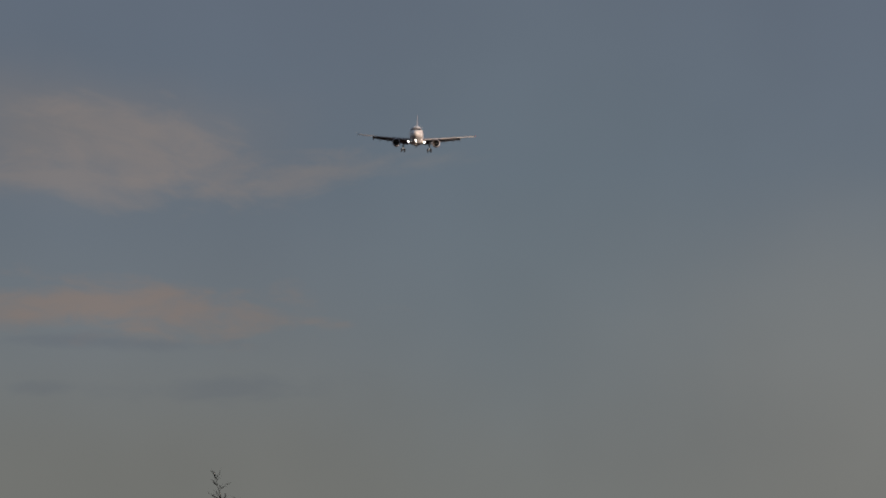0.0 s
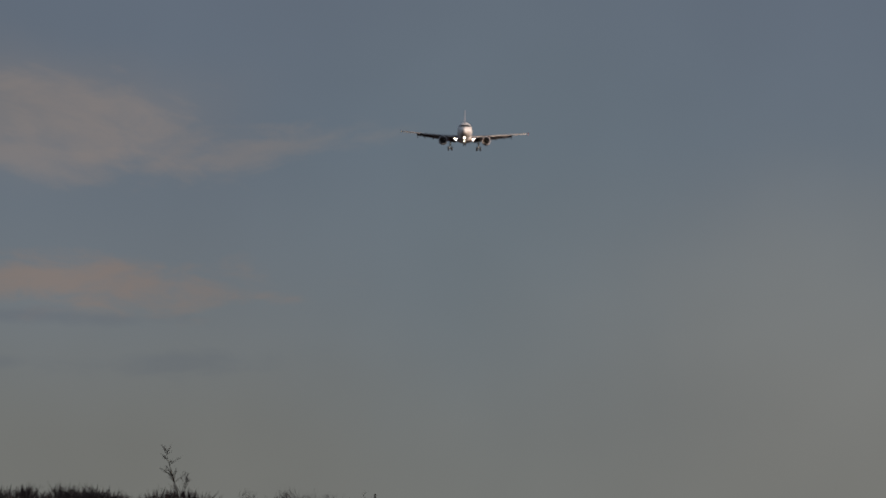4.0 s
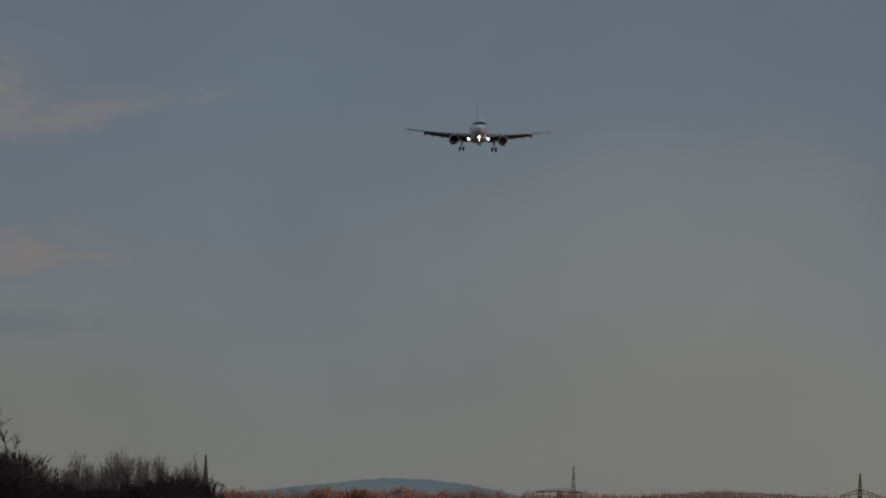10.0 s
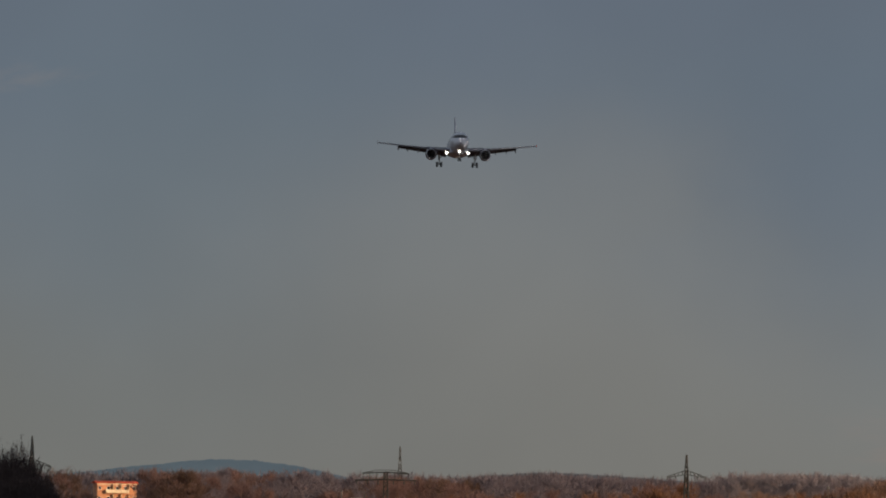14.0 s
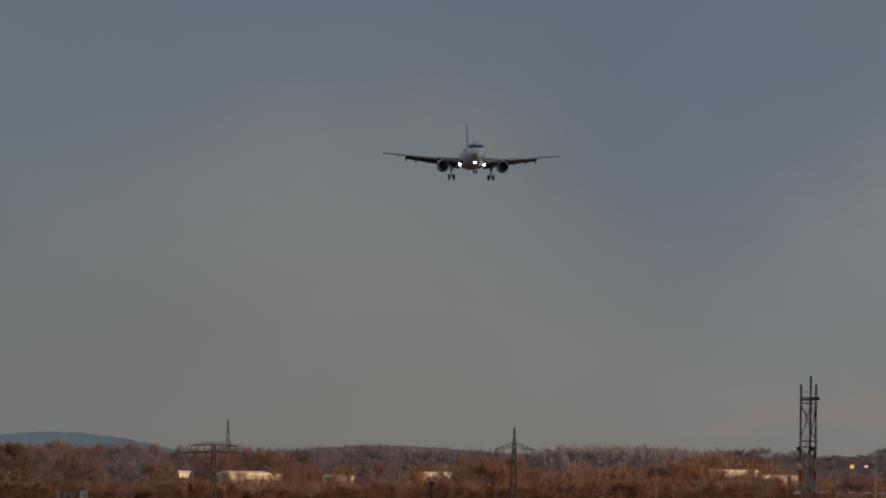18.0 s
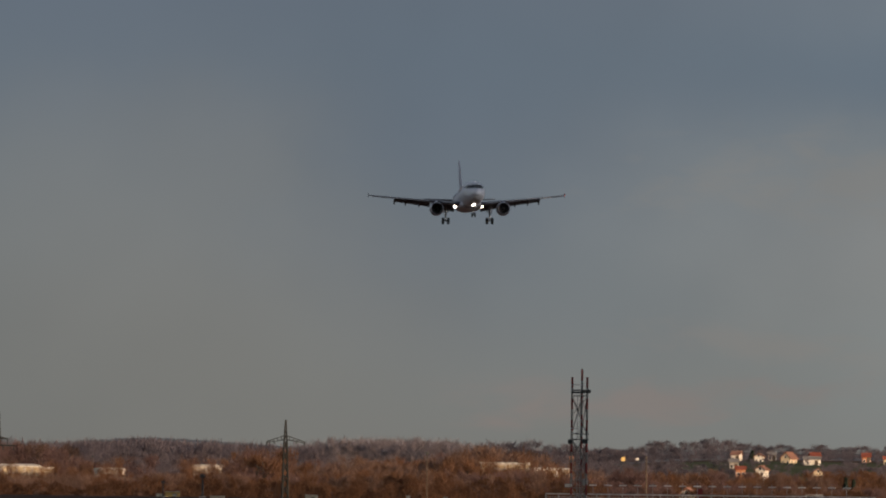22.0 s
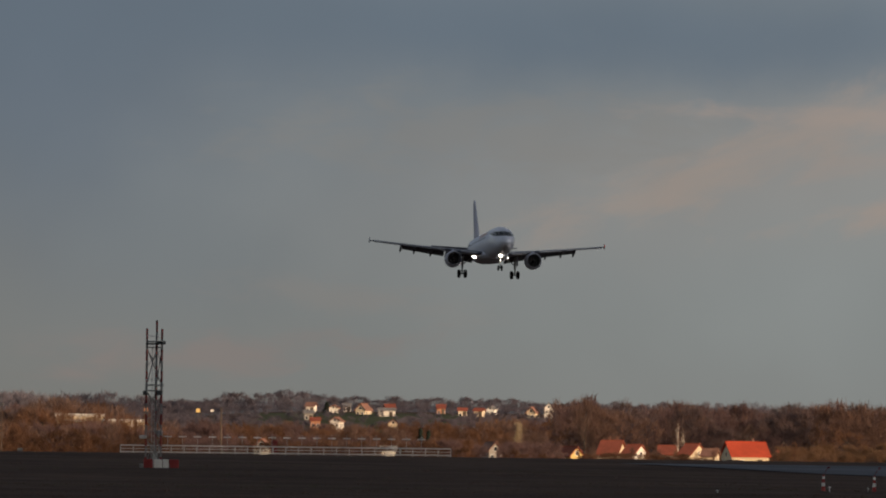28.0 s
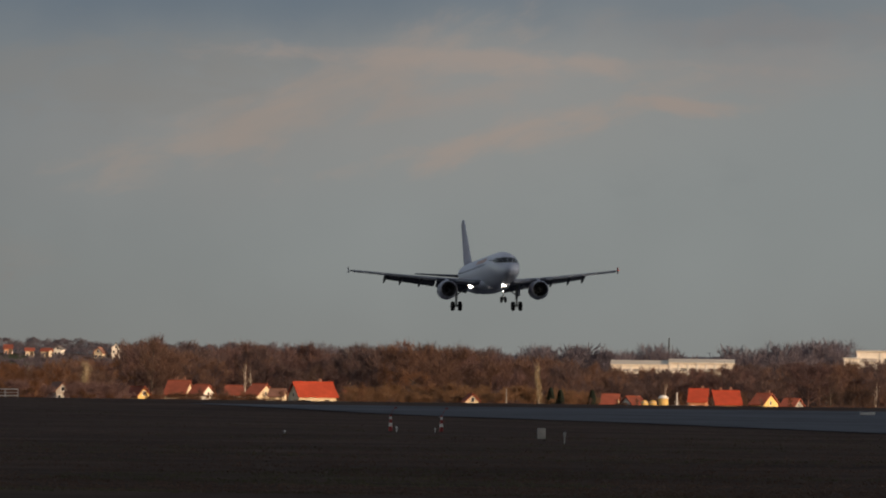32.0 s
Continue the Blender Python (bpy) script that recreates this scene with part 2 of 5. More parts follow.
ground = tagged(new("ground", cloudless("ground", gv, gf, M["grass"])), "dark winter grass of the airfield and fields", "ground", kind="structure")

# runway: a sheet just above the grass, with its painted edge
ry = np.linspace(330, 1660, 130)
rx = np.linspace(357, 452, 14)
rv = [(x, y, land(x, y) + 0.10) for y in ry for x in rx]
n2 = len(rx)
rf = [(j * n2 + i, j * n2 + i + 1, (j + 1) * n2 + i + 1, (j + 1) * n2 + i) for j in range(len(ry) - 1) for i in range(n2 - 1)]
runway = tagged(new("runway", cloudless("runway", rv, rf, M["asphalt"])), "grey asphalt runway with sheen painted as pale streaks", "runway", kind="structure")


# sky backdrop: evening haze and thin cloud
def sky_paint():
    m = bpy.data.materials.new("evening_haze")
    m.use_nodes = True
    n, ln = m.node_tree.nodes, m.node_tree.links
    n.clear()
    out, em = n.new("ShaderNodeOutputMaterial"), n.new("ShaderNodeEmission")
    ln.new(em.outputs[0], out.inputs[0])
    uv = n.new("ShaderNodeUVMap")
    uv.uv_map = "chart"

    def op(kind, a, b=None, c=None):
        q = n.new("ShaderNodeMath")
        q.operation = kind
        for i, val in enumerate((a, b, c)):
            if val is not None:
                if isinstance(val, (int, float)):
                    q.inputs[i].default_value = val
                else:
                    ln.new(val, q.inputs[i])
        return q.outputs[0]

    def blend(fac, a, b):
        q = n.new("ShaderNodeMix")
        q.data_type = "RGBA"
        ln.new(fac, q.inputs["Factor"])
        for sock, val in ((q.inputs["A"], a), (q.inputs["B"], b)):
            if isinstance(val, tuple):
                sock.default_value = (*val, 1)
            else:
                ln.new(val, sock)
        return q.outputs["Result"]

    warp = n.new("ShaderNodeTexNoise")
    warp.inputs["Scale"].default_value, warp.inputs["Detail"].default_value, warp.inputs["Roughness"].default_value = 3.2, 5.0, 0.55
    ln.new(uv.outputs[0], warp.inputs["Vector"])
    sep_w = n.new("ShaderNodeSeparateColor")
    ln.new(warp.outputs["Color"], sep_w.inputs[0])
    sep = n.new("ShaderNodeSeparateXYZ")
    ln.new(uv.outputs[0], sep.inputs[0])
    u = op("ADD", sep.outputs[0], op("MULTIPLY_ADD", sep_w.outputs[0], 0.30, -0.15))
    v = op("ADD", sep.outputs[1], op("MULTIPLY_ADD", sep_w.outputs[1], 0.13, -0.065))
    grad = n.new("ShaderNodeValToRGB")
    ln.new(op("MULTIPLY_ADD", sep.outputs[1], 0.5, 0.5), grad.inputs[0])
    el = grad.color_ramp.elements
    stops = ((0.10, (0.115, 0.140, 0.190)), (0.45, (0.128, 0.160, 0.200)), (0.62, (0.165, 0.185, 0.200)), (0.74, (0.178, 0.186, 0.180)), (0.83, (0.186, 0.182, 0.166)))
    el[0].position, el[0].color = stops[0][0], (*stops[0][1], 1)
    el[1].position, el[1].color = stops[-1][0], (*stops[-1][1], 1)
    for p, c in stops[1:-1]:
        e = el.new(p)
        e.color = (*c, 1)
    colour = grad.outputs[0]
    # bearing, height, half width, half height, tilt, amount, tone
    early = (
        (-2.80, -0.17, 0.24, 0.085, 6, 0.75, (0.205, 0.190, 0.188)),
        (-2.68, -0.145, 0.20, 0.065, 12, 0.7, (0.232, 0.206, 0.198)),
        (-2.82, -0.085, 0.22, 0.035, 6, 0.6, (0.232, 0.206, 0.198)),
        (-2.38, -0.095, 0.20, 0.030, -7, 0.6, (0.222, 0.200, 0.195)),
        (-2.75, 0.145, 0.34, 0.046, 2, 0.8, (0.230, 0.186, 0.166)),
        (-2.72, 0.205, 0.22, 0.014, 2, 0.5, (0.125, 0.145, 0.175)),
        (-2.52, 0.285, 0.18, 0.025, 0, 0.6, (0.128, 0.150, 0.178)),
        (-2.85, 0.285, 0.07, 0.012, 0, 0.5, (0.128, 0.150, 0.178)),
        (-1.95, 0.05, 0.30, 0.40, 10, 0.4, (0.142, 0.182, 0.207)),
        (-1.42, 0.22, 0.38, 0.24, -8, 0.55, (0.192, 0.200, 0.196)),
        (-2.65, 0.45, 0.80, 0.17, 0, 0.6, (0.163, 0.163, 0.148)),
        (-1.08, 0.08, 0.16, 0.16, 20, 0.4, (0.198, 0.205, 0.203)),
    )
    late = (
        (1.15, 0.30, 1.25, 0.50, 0, 0.8, (0.272, 0.292, 0.286)),
        (-1.10, 0.42, 0.50, 0.20, 0, 0.4, (0.215, 0.205, 0.182)),
        (0.75, 0.17, 0.70, 0.13, -6, 0.45, (0.305, 0.275, 0.252)),
        (-0.72, 0.06, 0.26, 0.26, 12, 0.55, (0.115, 0.148, 0.190)),
        (-0.45, 0.33, 0.20, 0.10, 0, 0.35, (0.160, 0.185, 0.200)),
        (0.30, -0.05, 1.10, 0.090, 2, 0.9, (0.130, 0.166, 0.205)),
        (1.35, 0.055, 0.30, 0.035, 0, 0.6, (0.235, 0.225, 0.222)),
        (0.10, 0.13, 0.42, 0.075, 0, 0.45, (0.235, 0.225, 0.210)),
        (0.42, 0.228, 0.26, 0.050, -15, 0.55, (0.335, 0.275, 0.235)),
        (0.63, 0.135, 0.24, 0.060, -20, 0.6, (0.330, 0.275, 0.240), 1.0),
        (0.92, 0.105, 0.40, 0.026, 3, 0.7, (0.340, 0.280, 0.245), 2.5),
        (0.93, 0.225, 0.28, 0.036, -14, 0.7, (0.345, 0.280, 0.240), 1.5),
        (1.22, 0.185, 0.14, 0.018, 4, 0.75, (0.335, 0.275, 0.240), 1.5),
        (0.80, 0.175, 0.16, 0.022, -10, 0.5, (0.320, 0.270, 0.240)),
        (1.40, 0.130, 0.22, 0.045, 0, 0.4, (0.290, 0.260, 0.245)),
        (-0.38, 0.525, 0.30, 0.035, -3, 0.55, (0.245, 0.200, 0.182)),
        (-0.16, 0.420, 0.22, 0.030, 6, 0.35, (0.250, 0.225, 0.205)),
        (-0.60, 0.500, 0.10, 0.030, 0, 0.35, (0.235, 0.200, 0.185)),
    )
    lump = n.new("ShaderNodeTexNoise")
    lump.inputs["Scale"].default_value, lump.inputs["Detail"].default_value, lump.inputs["Roughness"].default_value = 8.0, 7.0, 0.6
    wide = n.new("ShaderNodeMapping")
    wide.inputs["Scale"].default_value = (1.0, 1.7, 1.0)
    ln.new(uv.outputs[0], wide.inputs["Vector"]), ln.new(wide.outputs[0], lump.inputs["Vector"])
    rag = op("MULTIPLY_ADD", lump.outputs["Fac"], 5.6, -2.8)

    def wisp(du, dv, e1, e2, stretch, seed, crisp):
        """Cover of a ragged cloud: streaky noise lifts and cuts its outline; crisp sharpens its upper edge."""
        put = n.new("ShaderNodeCombineXYZ")
        ln.new(op("MULTIPLY_ADD", du, 7.0, seed), put.inputs[0])
        ln.new(op("MULTIPLY_ADD", dv, 7.0 * stretch, seed * 2.3), put.inputs[1])
        q = n.new("ShaderNodeTexNoise")
        q.inputs["Scale"].default_value, q.inputs["Detail"].default_value, q.inputs["Roughness"].default_value = 1.0, 6.0, 0.58
        q.inputs["Distortion"].default_value = 0.35
        ln.new(put.outputs[0], q.inputs["Vector"])
        up = op("MAXIMUM", op("MULTIPLY", e2, -1.0), 0.0)
        r2 = op("ADD", op("ADD", op("MULTIPLY", e1, e1), op("MULTIPLY", e2, e2)), op("MULTIPLY", op("MULTIPLY", up, up), crisp))
        dens = op("ADD", op("SUBTRACT", 1.0, op("SQRT", r2)), op("MULTIPLY_ADD", q.outputs["Fac"], 3.4, -1.6))
        ease = n.new("ShaderNodeMapRange")
        ease.interpolation_type = "SMOOTHSTEP"
        ease.inputs["From Min"].default_value, ease.inputs["From Max"].default_value = -0.35, 1.15
        ln.new(dens, ease.inputs["Value"])
        return ease.outputs[0]

    for k, (pu, pv, ru, rv_, tilt, amount, tone, *crisp) in enumerate(early + late):
        small = rv_ < 0.08
        du, dv = (op("SUBTRACT", sep.outputs[0], pu), op("SUBTRACT", sep.outputs[1], pv)) if small else (op("SUBTRACT", u, pu), op("SUBTRACT", v, pv))
        a, b = math.cos(radians(tilt)), math.sin(radians(tilt))
        lng, crs = op("ADD", op("MULTIPLY", du, a), op("MULTIPLY", dv, b)), op("SUBTRACT", op("MULTIPLY", dv, a), op("MULTIPLY", du, b))
        e1, e2 = op("DIVIDE", lng, ru), op("DIVIDE", crs, rv_)
        if small:
            cover = wisp(lng, crs, e1, e2, 2.6, 3.7 * k + 1.3, crisp[0] if crisp else 0.0)
        else:
            r2 = op("MAXIMUM", op("MULTIPLY_ADD", rag, 0.12, op("ADD", op("MULTIPLY", e1, e1), op("MULTIPLY", e2, e2))), 0.0)
            clamp = n.new("ShaderNodeClamp")
            ln.new(op("MULTIPLY", op("EXPONENT", op("MULTIPLY", op("POWER", r2, 1.1), -0.8)), op("MULTIPLY_ADD", rag, 0.08, 1.0)), clamp.inputs[0])
            cover = clamp.outputs[0]
        colour = blend(op("MULTIPLY", cover, amount), colour, tone)
    fine = n.new("ShaderNodeTexNoise")
    fine.inputs["Scale"].default_value, fine.inputs["Detail"].default_value = 1.7, 3.0
    ln.new(uv.outputs[0], fine.inputs["Vector"])
    ln.new(op("MULTIPLY_ADD", fine.outputs["Fac"], 0.24, 0.85), em.inputs["Strength"])
    ln.new(colour, em.inputs["Color"])
    return m


def backdrop():
    bm = bmesh.new()
    lay = bm.loops.layers.uv.new("chart")
    cols, heights = range(-10, 31), (-60, 0, 100, 200, 300, 450, 700, 1000)
    grid = [[bm.verts.new((4960 * math.sin(radians(a)), 4960 * math.cos(radians(a)), z)) for z in heights] for a in cols]
    bm.verts.ensure_lookup_table()
    for ca, cb in zip(grid, grid[1:]):
        for i in range(len(heights) - 1):
            fc = bm.faces.new((ca[i], cb[i], cb[i + 1], ca[i + 1]))
            for lp in fc.loops:
                p = lp.vert.co
                a = math.atan2(p.x, p.y)
                lp[lay].uv = ((a - 0.2316) * RAD / 1000 + 0.784, (711 - (p.z - EYE) / 4960 * RAD) / 1000 + (a - 0.2316) * RAD * 0.0122 / 1000)
    ob = part("sky_backdrop", bm, sky_paint())
    return tagged(ob, "grey-blue evening sky with thin pinkish cloud", "sky", kind="structure")


backdrop()


# distant wooded hills; a flat glowing colour paints the blue haze onto them
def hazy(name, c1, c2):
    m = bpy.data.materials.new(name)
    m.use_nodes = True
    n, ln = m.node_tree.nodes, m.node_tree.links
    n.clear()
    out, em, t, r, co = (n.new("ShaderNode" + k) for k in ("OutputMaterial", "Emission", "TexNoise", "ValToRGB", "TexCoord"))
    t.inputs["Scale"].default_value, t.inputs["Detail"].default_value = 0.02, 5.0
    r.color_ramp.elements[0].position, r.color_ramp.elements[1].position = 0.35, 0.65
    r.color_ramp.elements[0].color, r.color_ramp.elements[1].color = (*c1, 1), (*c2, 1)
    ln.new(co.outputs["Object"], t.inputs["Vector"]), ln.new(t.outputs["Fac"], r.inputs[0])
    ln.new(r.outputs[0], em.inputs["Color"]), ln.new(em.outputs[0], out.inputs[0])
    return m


def hill(name, d, crest, material, label, rough=1.5):
    """A rounded ridge through crest, a row of (u, v)."""
    us = np.linspace(crest[0][0], crest[-1][0], 640)
    vs = np.interp(us, [c[0] for c in crest], [c[1] for c in crest])
    vs = np.convolve(np.pad(vs, 18, mode="edge"), np.ones(37) / 37, mode="valid")
    rings = []
    for u, v in zip(us, vs):
        top = spot(u, v, d)
        top.z += rough * noise.noise((u * 0.06, 3.1, d * 0.01)) + 0.45 * rough * noise.noise((u * 0.2, 1.1, d * 0.01)) + 0.3 * rough * noise.noise((u * 0.09, 7.3, d * 0.01))
        out = Vector((top.x, top.y, 0)).normalized()
        rings.append([Vector((top.x, top.y, 0)) - out * 90, top - out * 25 - Vector((0, 0, 0.25 * top.z)), top,
                      top + out * 25 - Vector((0, 0, 0.3 * top.z)), Vector((top.x, top.y, 0)) + out * 60])
    return tagged(part(name, loft(rings, close=False, caps=False), material, smooth=True), label, "hill", kind="structure")


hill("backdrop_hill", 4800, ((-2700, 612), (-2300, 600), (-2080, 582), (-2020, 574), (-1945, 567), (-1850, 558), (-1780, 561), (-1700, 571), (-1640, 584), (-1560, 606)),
     hazy("painted_blue_hill_haze", (0.078, 0.102, 0.120), (0.098, 0.124, 0.140)), "wooded hill on the horizon in painted blue-grey haze", 0.5)
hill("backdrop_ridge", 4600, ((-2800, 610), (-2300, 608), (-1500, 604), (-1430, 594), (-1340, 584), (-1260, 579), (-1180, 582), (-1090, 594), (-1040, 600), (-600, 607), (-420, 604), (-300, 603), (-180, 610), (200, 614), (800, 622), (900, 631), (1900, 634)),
     hazy("painted_violet_wood_haze", (0.066, 0.062, 0.067), (0.098, 0.089, 0.091)), "far wooded ridge in painted violet-grey haze", 0.5)


# unseen cloud bank added behind the stand, cut to keep the airfield in shade
def shade_cloud_bank():
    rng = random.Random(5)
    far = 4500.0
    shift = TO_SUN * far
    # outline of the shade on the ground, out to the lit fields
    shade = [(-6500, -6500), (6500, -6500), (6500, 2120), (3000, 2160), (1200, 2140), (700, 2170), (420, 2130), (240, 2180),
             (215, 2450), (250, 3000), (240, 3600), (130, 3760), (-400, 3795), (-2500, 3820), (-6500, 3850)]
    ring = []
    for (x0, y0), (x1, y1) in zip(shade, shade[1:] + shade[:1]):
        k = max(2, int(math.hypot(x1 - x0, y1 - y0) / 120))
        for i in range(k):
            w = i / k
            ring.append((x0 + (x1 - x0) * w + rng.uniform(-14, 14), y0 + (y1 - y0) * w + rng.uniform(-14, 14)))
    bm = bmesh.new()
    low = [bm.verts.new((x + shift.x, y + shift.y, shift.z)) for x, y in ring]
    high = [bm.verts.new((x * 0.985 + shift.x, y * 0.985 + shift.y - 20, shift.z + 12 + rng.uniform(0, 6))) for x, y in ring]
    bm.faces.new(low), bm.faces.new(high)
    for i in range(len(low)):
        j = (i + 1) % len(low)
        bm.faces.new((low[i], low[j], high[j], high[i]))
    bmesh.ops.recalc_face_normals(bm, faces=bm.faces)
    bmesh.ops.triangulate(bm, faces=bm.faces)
    ob = part("shade_cloud_bank", bm, surface("grey_cloud", (0.7, 0.7, 0.72), 1.0, scale=0.002, vary=0.1))
    return tagged(ob, "unseen low grey cloud bank added to shade the airfield", "cloud", kind="structure")


shade_cloud_bank()


# ---- the airliner: x forwards from the nose wheels, y to its left ----
HULL = ((0, 0.03, -0.52, -0.58), (0.25, 0.5, -0.05, -1.0), (0.7, 0.85, 0.25, -1.35), (1.4, 1.2, 0.62, -1.62), (2.2, 1.48, 1.14, -1.8),
        (3.0, 1.68, 1.58, -1.93), (4.0, 1.85, 1.88, -2.02), (5.2, 1.95, 2.03, -2.07), (6.5, 1.975, 2.07, -2.07), (24, 1.975, 2.07, -2.07),
        (27, 1.85, 2.07, -1.75), (30, 1.5, 2.05, -1.1), (33, 1.05, 1.95, -0.3), (35.5, 0.6, 1.75, 0.45), (37.2, 0.22, 1.45, 0.9))
NOSE = 5.07


def hull(s, phi, proud=0.0):
    """A point of the hull s metres behind the nose, phi degrees from the top towards its left."""
    col = [np.interp(s, [h[0] for h in HULL], [h[k] for h in HULL]) for k in (1, 2, 3)]
    hw, zc, hh = col[0] + proud, (col[1] + col[2]) / 2, (col[1] - col[2]) / 2 + proud
    return Vector((NOSE - s, hw * math.sin(radians(phi)), zc + hh * math.cos(radians(phi))))


def behind(phi, z):
    """How far behind the nose the hull reaches height z at phi."""
    for s in np.linspace(0.3, 6.5, 250):
        if hull(s, phi).z >= z:
            return float(s)
    return 6.5


def wing_ring(le, y, z, chord, thick, droop=0.0):
    """A wing section: nose at x = le."""
    pts = []
    for w, up in ((0, 0), (0.03, 0.3), (0.12, 0.42), (0.35, 0.5), (0.7, 0.28), (1, 0.02), (1, -0.02), (0.7, -0.2), (0.35, -0.42), (0.1, -0.36), (0.02, -0.2)):
        pts.append(Vector((le - w * chord, y, z + up * thick * chord - droop * w * chord)))
    return pts


def hood(at, r, length):
    """An open cup round a lamp, towards the nose, added to keep its light off the belly."""
    x, y, z = at
    prof = ((0.0, r * 0.2), (0.0, r * 1.08), (length, r * 1.08), (length, r), (0.03, r))
    return loft([[Vector((x + dx, y + q * math.cos(a), z + q * math.sin(a))) for a in np.linspace(0, 2 * math.pi, 21)[:-1]] for dx, q in prof], caps=False)


def airliner():
    plane = new("airliner")
    tagged(plane, "white twin-engined airliner with landing lights lit and wheels down", "airplane")
    st = [h[0] for h in HULL] + [1.0, 1.8, 2.6, 3.5, 9, 13, 17, 21, 28.5, 31.5, 34.3]
    fus = part("fuselage", loft([[hull(s, k * 11.25) for k in range(32)] for s in sorted(st)]), M["skin"], plane, "white painted fuselage", True)
    bm = loft([[Vector((NOSE - s, w * math.sin(a), -1.35 - dz * (0.35 + 0.65 * max(0, -math.cos(a)))) if math.cos(a) < 0 else Vector((NOSE - s, w * math.sin(a), -1.35 + 0.3 * math.cos(a))))
                for a in np.linspace(0, 2 * math.pi, 25)[:-1]] for s, w, dz in ((10.4, 0.9, 0.55), (11.4, 1.9, 0.95), (13, 2.15, 1.08), (18, 2.15, 1.1), (20.5, 1.8, 0.95), (22.2, 0.8, 0.5))])
    part("belly_fairing", bm, M["skin"], plane, smooth=True)
    # flight deck glazing
    for side in (1, -1):
        for p0, p1, z0, z1 in ((1.2, 27, 0.44, 1.12), (28.2, 49, 0.44, 1.10), (50.2, 63, 0.46, 0.96)):
            rows = []
            for w in np.linspace(0, 1, 4):
                z = z0 + (z1 - z0) * w
                rows.append([hull(behind(p, z), p * side, 0.025) for p in np.linspace(p0, p1, 6)])
            bm = loft(rows, close=False, caps=False)
            part("cockpit_window", bm, M["glass_dark"], fus, "dark flight deck window")
    # cabin windows, doors and lettering, on both sides
    me = None
    for side in (1, -1):
        for i in range(34):
            s = 7.0 + i * 0.62 + (0.6 if i > 15 else 0)
            p = hull(s, 75 * side, 0.012)
            m = Matrix.Translation(p) @ Matrix.Rotation(radians(-15 * side), 4, "X")
            if me is None:
                ob = part("cabin_window", boxed((0, 0, 0), (0.20, 0.02, 0.28), bevel=0.005), M["wing"], fus)
                ob.matrix_basis, me = m, ob.data
            else:
                share("cabin_window", me, fus, m)
        for s in (5.6, 30.0):
            ring = [hull(s + ds, ph * side, 0.015) for ds, ph in ((0, 62), (0.82, 62), (0.82, 118), (0, 118))]
            bm = bmesh.new()
            vs = [bm.verts.new(p) for p in ring] + [bm.verts.new(p - Vector((0, 0.05 * side, 0))) for p in ring]
            for q in ((0, 1, 2, 3), (7, 6, 5, 4), (0, 4, 5, 1), (1, 5, 6, 2), (2, 6, 7, 3), (3, 7, 4, 0)):
                bm.faces.new([vs[k] for k in q])
            bmesh.ops.recalc_face_normals(bm, faces=bm.faces)
            part("cabin_door", bm, M["cowl"], fus, "pale grey cabin door")
        for k in range(7):
            s = 8.0 + k * 1.05
            ring = [[hull(s + ds, ph * side, pr) for ds, ph in ((0, 46), (0.75, 46), (0.75, 62), (0, 62))] for pr in (0.004, 0.02)]
            part("lettering_bar", loft(ring), M["stripe"], fus, "warm orange bar of lettering")
    # wings, their slats, flaps and fairings
    for side, word in ((1, "left"), (-1, "right")):
        span = ((1.2, -6.1, -1.40, 6.6, 0.14), (2.2, -6.4, -1.32, 6.1, 0.135), (6.4, -8.55, -0.78, 3.9, 0.12), (11.5, -11.25, -0.12, 2.6, 0.11), (16.6, -13.95, 0.55, 1.45, 0.10), (16.95, -14.3, 0.60, 1.2, 0.09))
        wing = part("wing", loft([wing_ring(le, y * side, z, c, th) for y, le, z, c, th in span]), M["wing"], plane, "swept grey wing with drooped flaps", True)

        def along(y):
            return [float(np.interp(y, [r[0] for r in span], [r[k] for r in span])) for k in (1, 2, 3)]

        for y0, y1 in ((2.5, 4.7), (6.9, 9.3), (9.35, 11.9), (11.95, 14.4), (14.45, 16.5)):
            rings = []
            for y in (y0, y1):
                le, z, c = along(y)
                d = 0.13 * c + 0.12
                rings.append([Vector((le + 0.22, y * side, z - 0.22)), Vector((le + 0.26, y * side, z - 0.08)), Vector((le + 0.05, y * side, z + 0.09)),
                              Vector((le - d * 0.6, y * side, z + 0.03 + 0.035 * c)), Vector((le + 0.02, y * side, z - 0.05))])
            part("slat", loft(rings), M["slat"], wing, "drooped pale metal slat")
        for y0, y1 in ((2.3, 6.3), (6.5, 12.6)):
            rings = []
            for y in (y0, y1):
                le, z, c = along(y)
                te, fc = le - c, 0.24 * c + 0.35
                rings.append([Vector((te + 0.30, y * side, z - 0.05)), Vector((te + 0.1, y * side, z + 0.02)), Vector((te - fc * 0.80, y * side, z - fc * 0.50)),
                              Vector((te - fc * 0.80, y * side, z - fc * 0.54)), Vector((te + 0.2, y * side, z - 0.26))])
            part("flap", loft(rings), M["flap"], wing, "lowered grey flap darkened for the wing's shade")
        le, z, c = along(14.4)
        part("aileron", loft([[Vector((along(y)[0] - along(y)[2] * w, y * side, along(y)[1] + dz)) for w, dz in ((0.78, 0.04), (1.05, -0.02), (1.05, -0.05), (0.78, -0.06))] for y in (12.8, 16.3)]), M["wing"], wing)
        for y in (4.3, 8.3, 10.6, 12.5):
            le, z, c = along(y)
            rings = []
